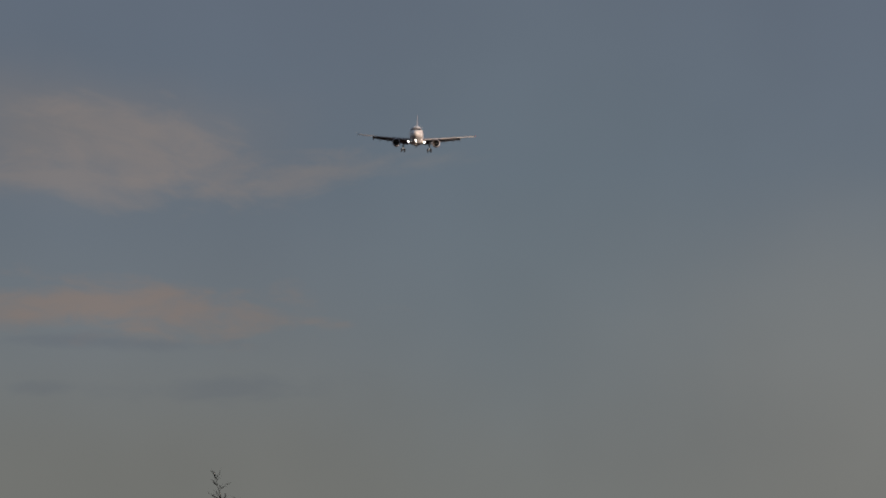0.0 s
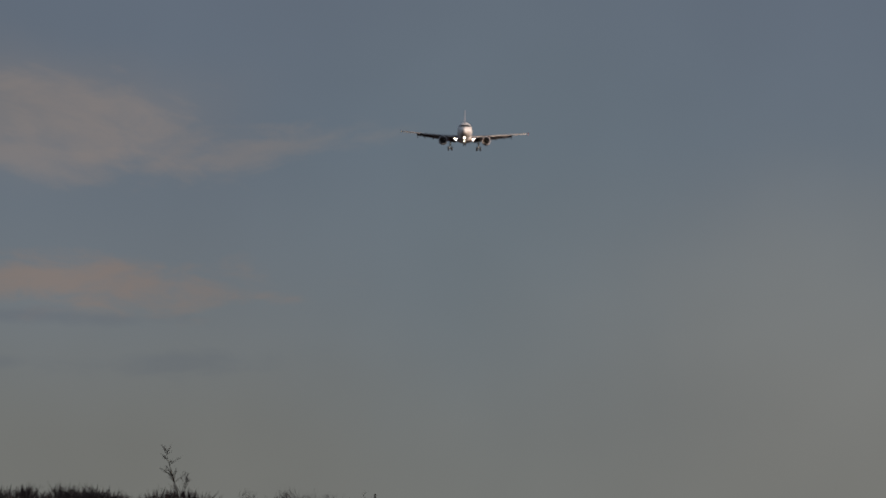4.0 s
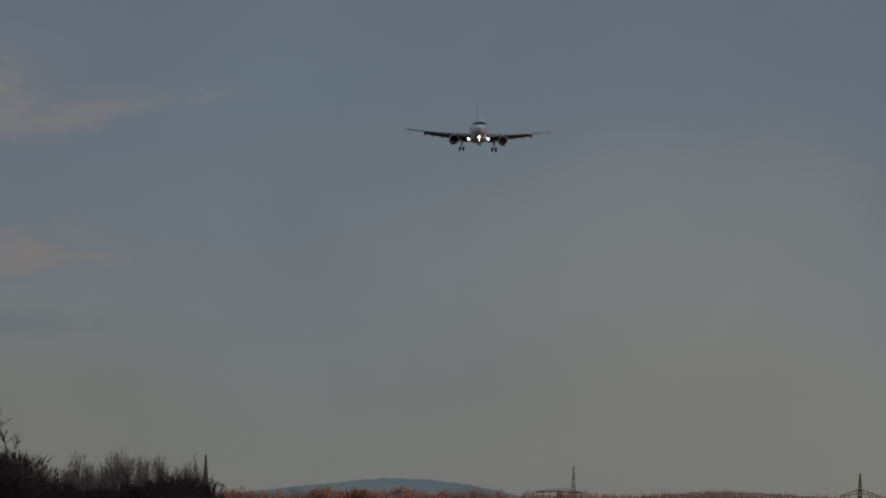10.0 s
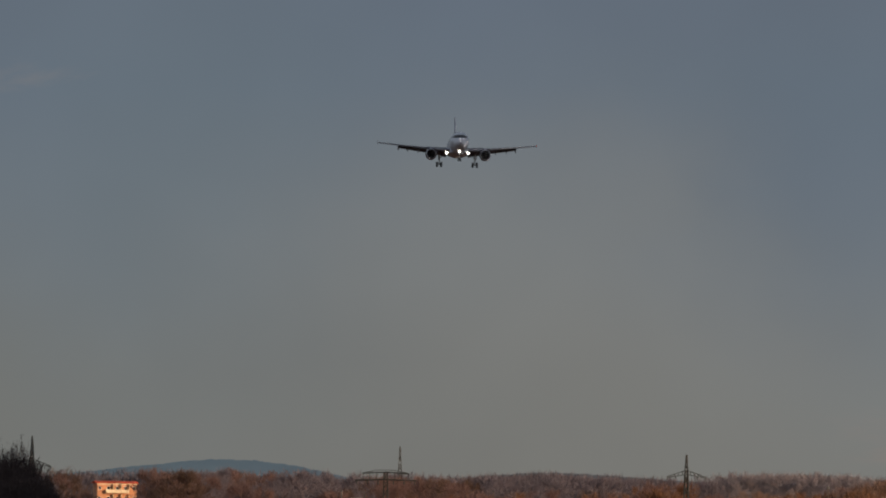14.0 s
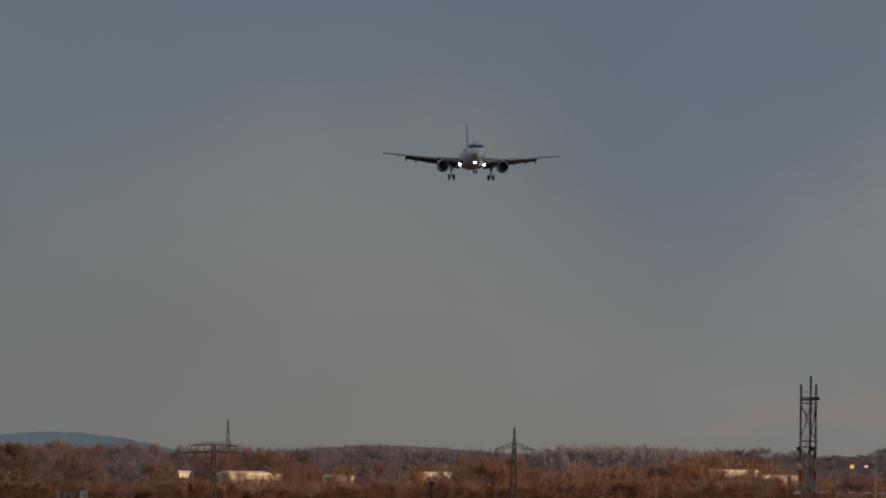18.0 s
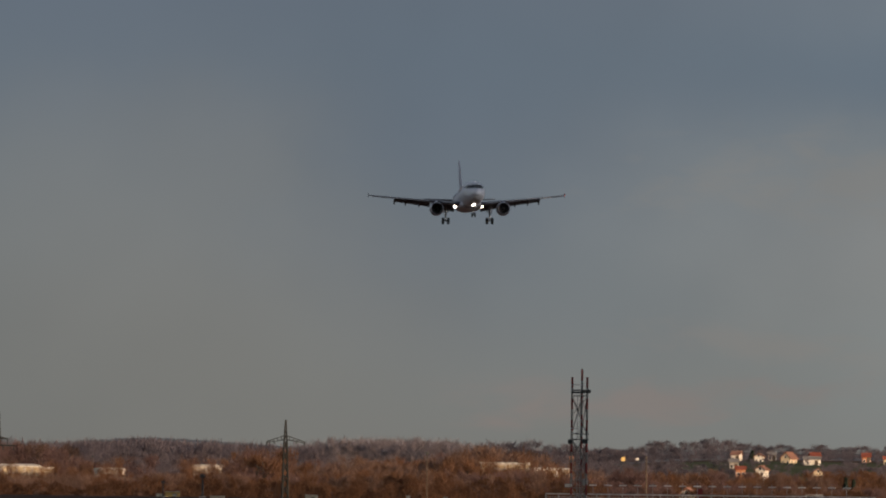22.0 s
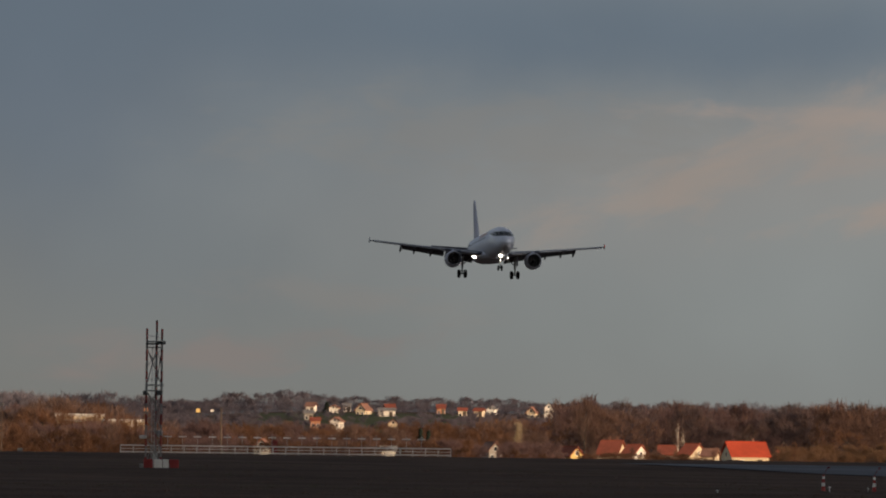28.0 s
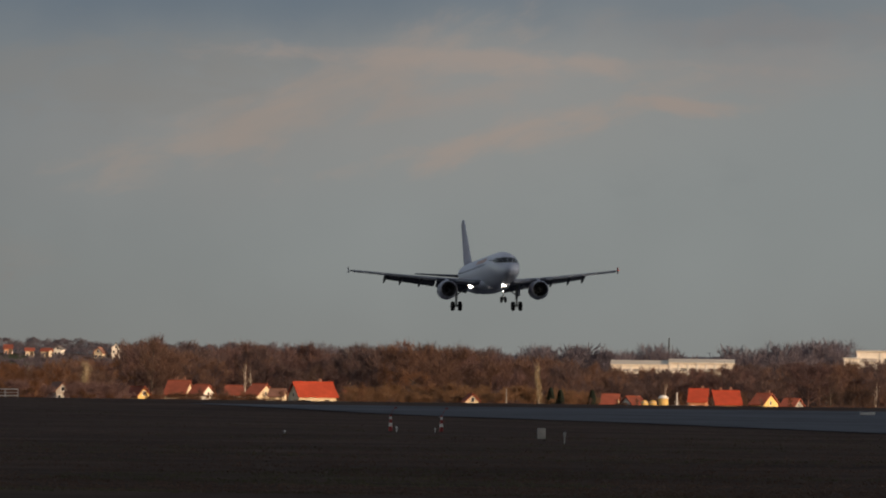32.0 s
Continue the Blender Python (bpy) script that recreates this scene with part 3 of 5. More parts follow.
            for x, w, h in ((le - 0.5 * c, 0.05, 0.05), (le - 0.66 * c, 0.17, 0.26), (le - c, 0.19, 0.34), (le - c - 0.9, 0.14, 0.26), (le - c - 1.5, 0.03, 0.05)):
                drop = 0.16 + max(0, (le - c + 0.2 - x)) * 0.45
                rings.append([Vector((x, y * side + w * math.cos(a), z - drop + h * math.sin(a))) for a in np.linspace(0, 2 * math.pi, 9)[:-1]])
            part("flap_track_fairing", loft(rings), M["flap"], wing, "pod-shaped flap track fairing", True)
        tip = bmesh.new()
        for dz0, dz1 in ((0, 0.42), (0, -0.32)):
            box(tip, (-14.75 - 0.15, 17.0 * side, 0.60 + (dz0 + dz1) / 2), (0.9, 0.06, abs(dz1)), bevel=0.02)
        part("wing_fence", tip, M["tip_red"] if side == 1 else M["slat"], wing, "small red wingtip fence" if side == 1 else "small grey wingtip fence")
        part("navigation_light", boxed((-14.2, 17.0 * side, 0.62), (0.2, 0.1, 0.12), bevel=0.03), M["nav_red"] if side == 1 else M["white"], wing)
        # engine
        ey, ez, ex = 5.75 * side, -2.22, NOSE - 11.5
        prof = ((0.0, 0.92), (-0.04, 1.0), (-0.25, 1.10), (-1.0, 1.19), (-2.0, 1.18), (-3.1, 1.02), (-3.5, 0.92))
        nac = part("engine_cowl", loft([[Vector((ex + dx, ey + r * math.cos(a), ez + r * math.sin(a))) for a in np.linspace(0, 2 * math.pi, 29)[:-1]] for dx, r in prof], caps=False), M["cowl"], plane, "white engine nacelle", True)
        prof = ((0.02, 0.98), (0.03, 0.94), (-0.02, 0.90), (-0.2, 0.87))
        part("intake_lip", loft([[Vector((ex + dx, ey + r * math.cos(a), ez + r * math.sin(a))) for a in np.linspace(0, 2 * math.pi, 29)[:-1]] for dx, r in prof], caps=False), M["lip"], nac, "polished intake ring", True)
        prof = ((-0.2, 0.87), (-0.7, 0.84), (-0.95, 0.84))
        part("intake_duct", loft([[Vector((ex + dx, ey + r * math.cos(a), ez + r * math.sin(a))) for a in np.linspace(0, 2 * math.pi, 29)[:-1]] for dx, r in prof], caps=False), M["duct"], nac)
        part("fan_disc", rod(bmesh.new(), (ex - 1.15, ey, ez), (ex - 1.10, ey, ez), 0.86, n=28), M["duct"], nac)
        fb = None
        for k in range(18):
            m = Matrix.Translation((ex - 1.0, ey, ez)) @ Matrix.Rotation(k * 2 * math.pi / 18, 4, "X")
            if fb is None:
                ob = part("fan_blade", boxed((0, 0, 0.54), (0.12, 0.05, 0.56), Matrix.Rotation(radians(35), 4, "Z")), M["fan"], nac)
                ob.matrix_basis, fb = m, ob.data
            else:
                share("fan_blade", fb, nac, m)
        part("spinner", rod(bmesh.new(), (ex - 0.98, ey, ez), (ex - 0.45, ey, ez), 0.28, 0.03, 16), M["duct"], nac)
        prof = ((-3.0, 0.75), (-3.9, 0.62), (-4.6, 0.42), (-5.2, 0.12))
        part("exhaust_cone", loft([[Vector((ex + dx, ey + r * math.cos(a), ez + r * math.sin(a))) for a in np.linspace(0, 2 * math.pi, 21)[:-1]] for dx, r in prof]), M["lip"], nac, smooth=True)
        rings = [[Vector((x, ey - w, z0)), Vector((x, ey + w, z0)), Vector((x, ey + w, z1)), Vector((x, ey - w, z1))] for x, w, z0, z1 in ((ex - 0.9, 0.06, -1.2, -1.05), (ex - 1.8, 0.22, -1.4, -0.80), (ex - 3.6, 0.22, -1.6, -0.75), (ex - 5.0, 0.06, -1.3, -1.0))]
        part("engine_pylon", loft(rings), M["cowl"], plane)
        # main wheels
        gx, gy = -12.64, 3.8 * side
        leg = part("main_gear_leg", rod(rod(bmesh.new(), (gx, gy, -1.1), (gx, gy, -3.0), 0.17), (gx, gy, -3.0), (gx, gy, -3.95), 0.12), M["gear"], plane, "grey landing gear leg")
        part("side_brace", rods([((gx, gy, -2.6), (gx, gy - 1.7 * side, -1.4)), ((gx, gy, -2.2), (gx + 0.9, gy, -1.4))], 0.08), M["gear"], leg)
        part("axle", rods([((gx, gy - 0.6, -3.95), (gx, gy + 0.6, -3.95))], 0.1), M["gear"], leg)
        part("torque_link", boxed((gx - 0.25, gy, -3.3), (0.12, 0.16, 0.8), bevel=0.03), M["gear"], leg)
        part("gear_door", boxed((gx, gy + 0.32 * side, -1.95), (1.5, 0.06, 1.45), bevel=0.02), M["skin"], leg, "white landing gear door")
        for dy in (-0.46, 0.46):
            tyre(leg, (gx, gy + dy, -3.95), 0.58, 0.40)
        # wing-root landing light
        lt = part("landing_light", rod(bmesh.new(), (-11.02, 2.25 * side, -1.5), (-11.0, 2.25 * side, -1.5), 0.29, 0.28, 20), M["lamp"], plane, "bright white landing light")
        part("lamp_baffle", hood((-11.05, 2.25 * side, -1.5), 0.31, 0.38), M["gear"], lt, "added grey baffle that narrows the lamp's light")
        tl = part("runway_turnoff_light", rod(bmesh.new(), (-10.47, 1.68 * side, -1.45), (-10.45, 1.68 * side, -1.45), 0.12, 0.115, 16), M["lamp"], plane, "small white turn-off light")
        part("lamp_baffle", hood((-10.5, 1.68 * side, -1.45), 0.14, 0.2), M["gear"], tl, "added grey baffle that narrows the lamp's light")
        part("lamp_housing", rod(bmesh.new(), (-12.0, 2.25 * side, -1.45), (-11.2, 2.25 * side, -1.5), 0.2, 0.37, 20), M["gear"], lt)
        # tailplane
        rings = [wing_ring(le, y * side, z, c, 0.09) for y, le, z, c in ((0.4, NOSE - 30.6, 0.62, 3.9), (3.2, NOSE - 32.2, 0.85, 2.7), (6.2, NOSE - 34.0, 1.12, 1.5))]
        part("tailplane", loft(rings), M["wing"], plane, "swept grey tailplane", True)
    rings = []
    for z, le, c, th in ((1.7, NOSE - 27.9, 6.6, 0.05), (2.6, NOSE - 29.2, 5.1, 0.055), (5.5, NOSE - 31.8, 3.5, 0.055), (7.7, NOSE - 33.9, 2.1, 0.055), (7.9, NOSE - 34.4, 1.6, 0.04)):
        rings.append([Vector((p.x, p.z, z)) for p in wing_ring(le, 0, 0, c, th)])
    fin = part("tail_fin", loft(rings), M["fin"], plane, "pale swept tail fin tinted lilac-grey for shade", True)
    part("rudder", loft([[Vector((x, w, z)) for x, w in ((te + c, 0.07), (te, 0.01), (te, -0.01), (te + c, -0.07))] for z, te, c in ((2.4, NOSE - 34.75, 1.4), (7.5, NOSE - 36.3, 0.85))]), M["fin"], fin)
    # nose wheels
    leg = part("nose_gear_leg", rod(rod(bmesh.new(), (-0.2, 0, -1.8), (0, 0, -3.0), 0.11), (0, 0, -3.0), (0, 0, -3.85), 0.08), M["gear"], plane, "grey nose gear leg")
    part("drag_brace", rods([((0, 0, -2.8), (1.1, 0, -1.95))], 0.06), M["gear"], leg)
    part("axle", rods([((0, -0.3, -3.88), (0, 0.3, -3.88))], 0.06), M["gear"], leg)
    for dy in (-0.25, 0.25):
        tyre(leg, (0, dy, -3.88), 0.39, 0.22)
        part("nose_gear_door", boxed((0.5, dy * 1.7, -2.3), (1.3, 0.04, 0.6), bevel=0.01), M["skin"], leg)
    lt = part("taxi_light", rod(bmesh.new(), (0.28, 0, -2.1), (0.3, 0, -2.1), 0.22, 0.21, 20), M["lamp"], leg, "bright white nose light")
    part("lamp_baffle", hood((0.22, 0, -2.1), 0.24, 0.36), M["gear"], leg, "added grey baffle that narrows the lamp's light")
    part("turnoff_light", rod(bmesh.new(), (0.23, 0, -2.85), (0.25, 0, -2.85), 0.045, 0.04, 14), M["lamp"], leg)
    part("lamp_baffle", hood((0.2, 0, -2.85), 0.06, 0.1), M["gear"], leg, "added grey baffle that narrows the lamp's light")
    return plane


def tyre(leg, at, r, w):
    x, y, z = at
    prof = ((-0.5, 0.62), (-0.5, 0.86), (-0.38, 0.97), (-0.15, 1.0), (0.15, 1.0), (0.38, 0.97), (0.5, 0.86), (0.5, 0.62))
    bm = loft([[Vector((x + r * q * math.cos(a), y + w * k, z + r * q * math.sin(a))) for a in np.linspace(0, 2 * math.pi, 25)[:-1]] for k, q in prof])
    wheel = part("wheel", bm, M["rubber"], leg, "black tyre", True)
    return wheel


plane = airliner()


# ---- radio mast by the runway ----
def banded(name, a, b, r, parent, n, first="red", steps=6):
    """A bar painted in red and pale lengths, one piece a length."""
    a, b = Vector(a), Vector(b)
    for k in range(n):
        colour = ("red", "mast_grey")[(k + (first != "red")) % 2]
        part(name, rod(bmesh.new(), a.lerp(b, k / n), a.lerp(b, (k + 1) / n), r, n=steps), M[colour], parent, "red painted length" if colour == "red" else "pale grey length")


def radio_mast():
    foot = footing(-494.5, 1450)
    base = foot.z
    top = lambda v: spot(-487, v, 1450).z - base
    ob = new("radio_mast")
    tagged(ob, "red and white lattice radio mast with antenna platforms", "mast")
    ob.matrix_basis = pose(*foot, 0, 0, facing(-500))
    k = 1450 / RAD
    w = 13.3 * k
    legs = ((-w, 0.0), (w * 0.30, 0.9), (w, -0.5))
    tops = (top(476), top(462), top(476))
    for (x, y), zt in zip(legs, tops):
        banded("leg", (x, y, 0), (x, y, zt), 0.14, ob, 13)
    part("top_rod", rod(bmesh.new(), (w * 0.30, 0.9, tops[1]), (w * 0.30, 0.9, top(460)), 0.05), M["dark_steel"], ob)
    for v, big in ((499, 1), (509, 0), (576, 1), (586, 1), (635, 0), (658, 0), (672, 0)):
        z = top(v)
        ring = [(legs[i], legs[(i + 1) % 3]) for i in range(3)]
        part("cross_frame", rods([((*a, z), (*b, z)) for a, b in ring], 0.06), M["mast_grey"], ob)
        if big:
            part("platform", boxed((0.12, 0.2, z), (w * 2.3, 1.5, 0.16), bevel=0.03), M["mast_grey"], ob, "grey grating platform")
            part("hand_rail", rods([((s * w * 1.12, -0.55, z + 0.6), (s * w * 1.12, 0.95, z + 0.6)) for s in (-1, 1)] + [((-w * 1.12, -0.55, z + 0.6), (w * 1.12, -0.55, z + 0.6))] + [((s * w * 1.12, -0.55, z), (s * w * 1.12, -0.55, z + 0.6)) for s in (-1, 1)], 0.035), M["steel"], ob)
    for v, x0, x1, h in ((501, 0.2, 1.25, 0.36), (590, -1.25, -0.75, 0.5), (590, 0.35, 0.95, 0.45), (503, -0.95, 0.6, 0.2)):
        part("antenna_box", boxed(((x0 + x1) / 2 * w / 0.84, -0.8, top(v)), ((x1 - x0) * w / 0.84, 0.35, h), bevel=0.04), M["dark_steel"], ob, "dark antenna housing")
    cols = [(511, 576), (586, 635), (635, 672), (672, 712)]
    for j, (v0, v1) in enumerate(cols):
        for i in range(3):
            (xa, ya), (xb, yb) = legs[i], legs[(i + 1) % 3]
            z0, z1 = top(v1), top(v0)
            part("diagonal", rods([((xa, ya, z0), (xb, yb, z1))], 0.06), M["mast_grey"], ob)
            part("diagonal", rods([((xb, yb, (z0 + z1) / 2), (xa, ya, z1))], 0.04), M["mast_grey"], ob)
    part("ladder", rods([((-0.22, 0.1, 0), (-0.22, 0.1, top(505))), ((0.12, 0.1, 0), (0.12, 0.1, top(505)))] + [((-0.22, 0.1, 0.5 + 0.6 * i), (0.12, 0.1, 0.5 + 0.6 * i)) for i in range(22)], 0.03, 4), M["steel"], ob)
    part("equipment_cabinet", boxed((0.2, 0.3, 1.0), (0.55, 0.5, 1.2), bevel=0.05), M["steel"], ob, "grey equipment cabinet")
    part("lower_antenna", boxed((-1.15, -0.7, top(668)), (0.8, 0.3, 0.35), bevel=0.06), M["rail"], ob)
    part("lower_antenna", boxed((0.75, -0.4, top(662)), (0.55, 0.3, 0.8), bevel=0.06), M["steel"], ob)
    part("footing", boxed((0.2, 0, 0.1), (3.4, 2.4, 0.6), bevel=0.05), M["concrete"], ob)
    # painted barrier blocks before it
    for i, (x, c, wd) in enumerate(((-0.55, "red", 1.0), (0.55, "white", 0.9), (1.40, "white", 0.65), (2.35, "red", 1.05))):
        p = ob.matrix_basis @ Vector((x, -2.0, 0))
        bl = part("barrier_block", boxed((0, 0, 0.5), (wd, 0.6, 1.0), bevel=0.06), M["bright_red" if c == "red" else c])
        bl.matrix_basis = pose(p.x, p.y, land(p.x, p.y) - 0.05, 0, 0, facing(-500))
        tagged(bl, ("red" if c == "red" else "white") + " painted barrier block at the mast's foot", "barrier", "barrier blocks at the mast")


radio_mast()


# ---- localizer antenna row beyond the runway's end ----
def localizer():
    d = 2050
    a, b = spot(-552, 683, d), spot(32, 691, d)
    mid = (a + b) / 2
    ob = new("localizer_antenna")
    tagged(ob, "long pale antenna row on a railed steel frame", "antenna array")
    zg = land(mid.x, mid.y)
    turn = math.degrees(math.atan2(b.y - a.y, b.x - a.x))
    ob.matrix_basis = pose(mid.x, mid.y, zg, 0, 0, turn)
    L = (b - a).length
    k = d / RAD
    zt = spot(-260, 685.5, d).z - zg
    zb = spot(-260, 697, d).z - zg
    for z, r in ((zt, 0.10), ((zt + zb) / 2, 0.05), (zb, 0.10)):
        for y in (-0.9, 0.9):
            part("rail", boxed((0, y, z), (L, 0.1, r * 2), bevel=0.02), M["rail"], ob, "pale horizontal rail")
    n = 27
    me = None
    for i in range(n):
        x = -L / 2 + L * i / (n - 1)
        if me is None:
            q = part("post", boxed((0, -0.9, zt / 2), (0.16, 0.16, zt), bevel=0.02), M["rail"], ob)
            q.matrix_basis, me = pose(x, 0, 0), q.data
        else:
            share("post", me, ob, pose(x, 0, 0))
    part("walkway", boxed((0, 0, zb - 0.05), (L, 1.7, 0.08), bevel=0.02), M["steel"], ob, "grey grating walkway")
    pm = hm = None
    for i in range(18):
        x = -L / 2 + (83 + i * 26.4) * k
        h = spot(-260, 669.5, d).z - zg
        if pm is None:
            p = part("antenna_stem", boxed((0, 0.2, (zt + h) / 2), (0.07, 0.07, h - zt + 1.0), bevel=0.01), M["steel"], ob)
            hd = part("antenna_head", boxed((0, 0.2, h), (1.25, 0.5, 0.2), bevel=0.05), M["rail"], ob, "pale antenna element")
            p.matrix_basis = hd.matrix_basis = pose(x, 0, 0)
            pm, hm = p.data, hd.data
        else:
            share("antenna_stem", pm, ob, pose(x, 0, 0)), share("antenna_head", hm, ob, pose(x, 0, 0))
    part("control_cabinet", boxed(((272) * k - L / 2, 1.2, zt - 0.1), (0.95, 0.8, 2.3), bevel=0.04), M["red"], ob, "red cabinet")


localizer()


# ---- small things on the airfield ----
def striped_post(u, v, group):
    d = 1260
    p = spot(u, v, d)
    ob = new("marker_post")
    tagged(ob, "red and white banded marker post with a lamp", "post", group)
    ob.matrix_basis = pose(p.x, p.y, land(p.x, p.y), 0, 0, facing(u))
    for k, (c, z0, z1) in enumerate((("red", 0.0, 0.5), ("white", 0.5, 0.85), ("red", 0.85, 1.2), ("white", 1.2, 1.45), ("red", 1.45, 1.6))):
        r0, r1 = 0.21 - 0.07 * z0, 0.21 - 0.07 * z1
        part("band", rod(bmesh.new(), (0, 0, z0), (0, 0, z1), r0, r1, 12), M["bright_red" if c == "red" else c], ob, c + " painted band")
    part("arm", rods([((0, 0, 1.6), (0.40, 0, 2.3)), ((0.40, 0, 2.3), (0.60, 0, 2.2))], 0.022), M["red"], ob)
    part("lamp_head", boxed((0.5, 0, 2.34), (0.26, 0.12, 0.12), bevel=0.03), M["red"], ob)
    part("foot_plate", boxed((0, 0, 0.02), (0.6, 0.6, 0.05), bevel=0.02), M["dark_steel"], ob)
    return ob


striped_post(691, 765, "marker posts in the grass")
striped_post(781, 765, "marker posts in the grass")


def field_lamp(u, v, d, h):
    p = spot(u, v, d)
    ob = new("field_lamp")
    tagged(ob, "small pale field lamp on a short stem", "field lamp", "lamps in the grass")
    ob.matrix_basis = pose(p.x, p.y, land(p.x, p.y))
    part("stem", rods([((0, 0, 0), (0, 0, h * 0.7))], 0.05), M["rail"], ob)
    part("head", rod(bmesh.new(), (0, 0, h * 0.7), (0, 0, h), 0.13, 0.09, 10), M["rail"], ob)
    part("foot", boxed((0, 0, 0.02), (0.24, 0.24, 0.05), bevel=0.02), M["dark_steel"], ob)


field_lamp(702, 765, 1250, 0.55)
field_lamp(770, 766, 1250, 0.45)
field_lamp(999, 789, 1090, 0.95)
field_lamp(504, 769, 1200, 0.3)


def airfield_sign(u, v, d, w, h, colour="rail", label="pale blank airfield sign on two feet"):
    p = spot(u, v, d)
    ob = new("airfield_sign")
    tagged(ob, label, "sign")
    ob.matrix_basis = pose(p.x, p.y, land(p.x, p.y), 0, 0, facing(u))
    part("panel", boxed((0, 0, 0.2 + h / 2), (w, 0.18, h), bevel=0.03), M[colour], ob)
    for s in (-1, 1):
        part("foot", boxed((s * w * 0.35, 0, 0.12), (0.08, 0.08, 0.3), bevel=0.01), M["dark_steel"], ob)


airfield_sign(958, 778, 1120, 0.72, 0.95, "steel", "grey blank airfield sign on two feet")
airfield_sign(1535, 727, 1650, 1.9, 0.35)


# ---- pylons ----
def lattice(ob, z0, z1, w0, w1, n, r):
    """Four corner bars and their bracing."""
    c = ((-1, -1), (1, -1), (1, 1), (-1, 1))
    wz = lambda z: w0 + (w1 - w0) * (z - z0) / (z1 - z0)
    for x, y in c:
        part("corner_bar", rods([((x * w0, y * w0, z0), (x * w1, y * w1, z1))], r * 1.5), M["pylon"], ob)
    for k in range(n):
        a, b = z0 + (z1 - z0) * k / n, z0 + (z1 - z0) * (k + 1) / n
        pairs = []
        for i in range(4):
            p, q = c[i], c[(i + 1) % 4]
            pairs += [((p[0] * wz(a), p[1] * wz(a), a), (q[0] * wz(b), q[1] * wz(b), b)), ((q[0] * wz(a), q[1] * wz(a), a), (p[0] * wz(b), p[1] * wz(b), b))]
        part("bracing", rods(pairs, r, 4), M["pylon"], ob)


def crossarm(ob, z, half, tipz, r):
    for s in (-1, 1):
        pairs = [((0, 0, z - 0.0), (s * half, 0, tipz)), ((0, 0, z + abs(half) * 0.22), (s * half, 0, tipz + 0.15))]
        pairs += [((s * half * w, 0, z + (tipz - z) * w), (s * half * w, 0, z + half * 0.22 * (1 - w) + (tipz - z) * w)) for w in (0.2, 0.4, 0.6, 0.8)]
        part("cross_arm", rods(pairs, r, 4), M["pylon"], ob)
        for w in (0.55, 0.97):
            x, zz = s * half * w, z + (tipz - z) * w
            part("insulator", rods([((x, 0, zz), (x, 0, zz - half * 0.13))], r * 1.6), M["dark_steel"], ob)


def power_pylon(u, vtop, d, arms, wide, label, turn=0.0, thick=0.09):
    g = footing(u, d)
    ob = new("power_pylon")
    tagged(ob, label, "pylon", "power line pylons")
    ob.matrix_basis = pose(*g, 0, 0, facing(u, turn))
    k = d / RAD
    zt = spot(u, vtop, d).z - g.z
    zw = spot(u, arms[0][0], d).z - g.z if arms else zt * 0.6
    lattice(ob, 0, zw, wide * k, wide * k * 0.45, 6, thick)
    lattice(ob, zw, zt, wide * k * 0.45, 0.06, 4, thick * 0.8)
    for va, half, sag in arms:
        z = spot(u, va, d).z - g.z
        crossarm(ob, z, half * k, z - sag * k, thick * 0.9)
    return ob


power_pylon(-1014, 551, 2250, ((586, 35, 6),), 6, "grey lattice power pylon with one cross-arm", 8, 0.075)
power_pylon(-1521, 537, 3500, (), 8, "tall narrow lattice tower beyond the bushes", 0)
power_pylon(-2172, 518, 3000, ((566, 36, 6),), 7, "lattice power pylon behind the dark copse", 20)
power_pylon(1183, 598, 4500, (), 4, "small far lattice mast above the wood")


def portal_pylon():
    u, d = -1546, 2250
    g = footing(u, d)
    k = d / RAD
    ob = new("portal_pylon")
    tagged(ob, "low lattice pylon with a wide double cross-beam", "pylon", "power line pylons")
    ob.matrix_basis = pose(*g, 0, 0, facing(u))
    z1, z0 = spot(u, 582, d).z - g.z, spot(u, 595, d).z - g.z
    lattice(ob, 0, z1, 5 * k, 3 * k, 8, 0.07)
    h = 54 * k
    for s in (-1, 1):
        part("upper_beam", rods([((0, y, z1), (s * h * 0.76, y * 0.4, z1 - 0.2)) for y in (-0.4, 0.4)], 0.12), M["pylon"], ob)
        part("lower_beam", rods([((0, y, z0), (s * h, y * 0.4, z0 - 0.15)) for y in (-0.4, 0.4)], 0.13), M["pylon"], ob)
        part("beam_hanger", rods([((s * h * w, 0, z1 - 0.2), (s * h * w, 0, z0)) for w in (0.3, 0.52, 0.74)], 0.05), M["pylon"], ob)
    part("beam_arch", rods([((-0.76 * h, 0, z1 - 0.2), (-0.3 * h, 0, z1 + 0.35)), ((-0.3 * h, 0, z1 + 0.35), (0.3 * h, 0, z1 + 0.35)), ((0.3 * h, 0, z1 + 0.35), (0.76 * h, 0, z1 - 0.2))], 0.06, 5), M["pylon"], ob)
    for x in (-0.95, -0.6, -0.25, 0.25, 0.6, 0.95):
        part("insulator", rods([((x * h, 0, z0), (x * h, 0, z0 - 0.9))], 0.12), M["dark_steel"], ob)


portal_pylon()


def pole(u, vtop, vbot, d, r, label, name="pole", colour="dark_steel", head=0.0):
    b = spot(u, vbot, d)
    g = land(b.x, b.y)
    ob = new(name)
    tagged(ob, label, name.replace("_", " "))
    ob.matrix_basis = pose(b.x, b.y, g)
    z = spot(u, vtop, d).z - g
    part("shaft", rod(bmesh.new(), (0, 0, 0), (0, 0, z), r, r * 0.7), M[colour], ob)
    part("base", boxed((0, 0, 0.1), (r * 5, r * 5, 0.3), bevel=0.02), M["concrete"], ob)
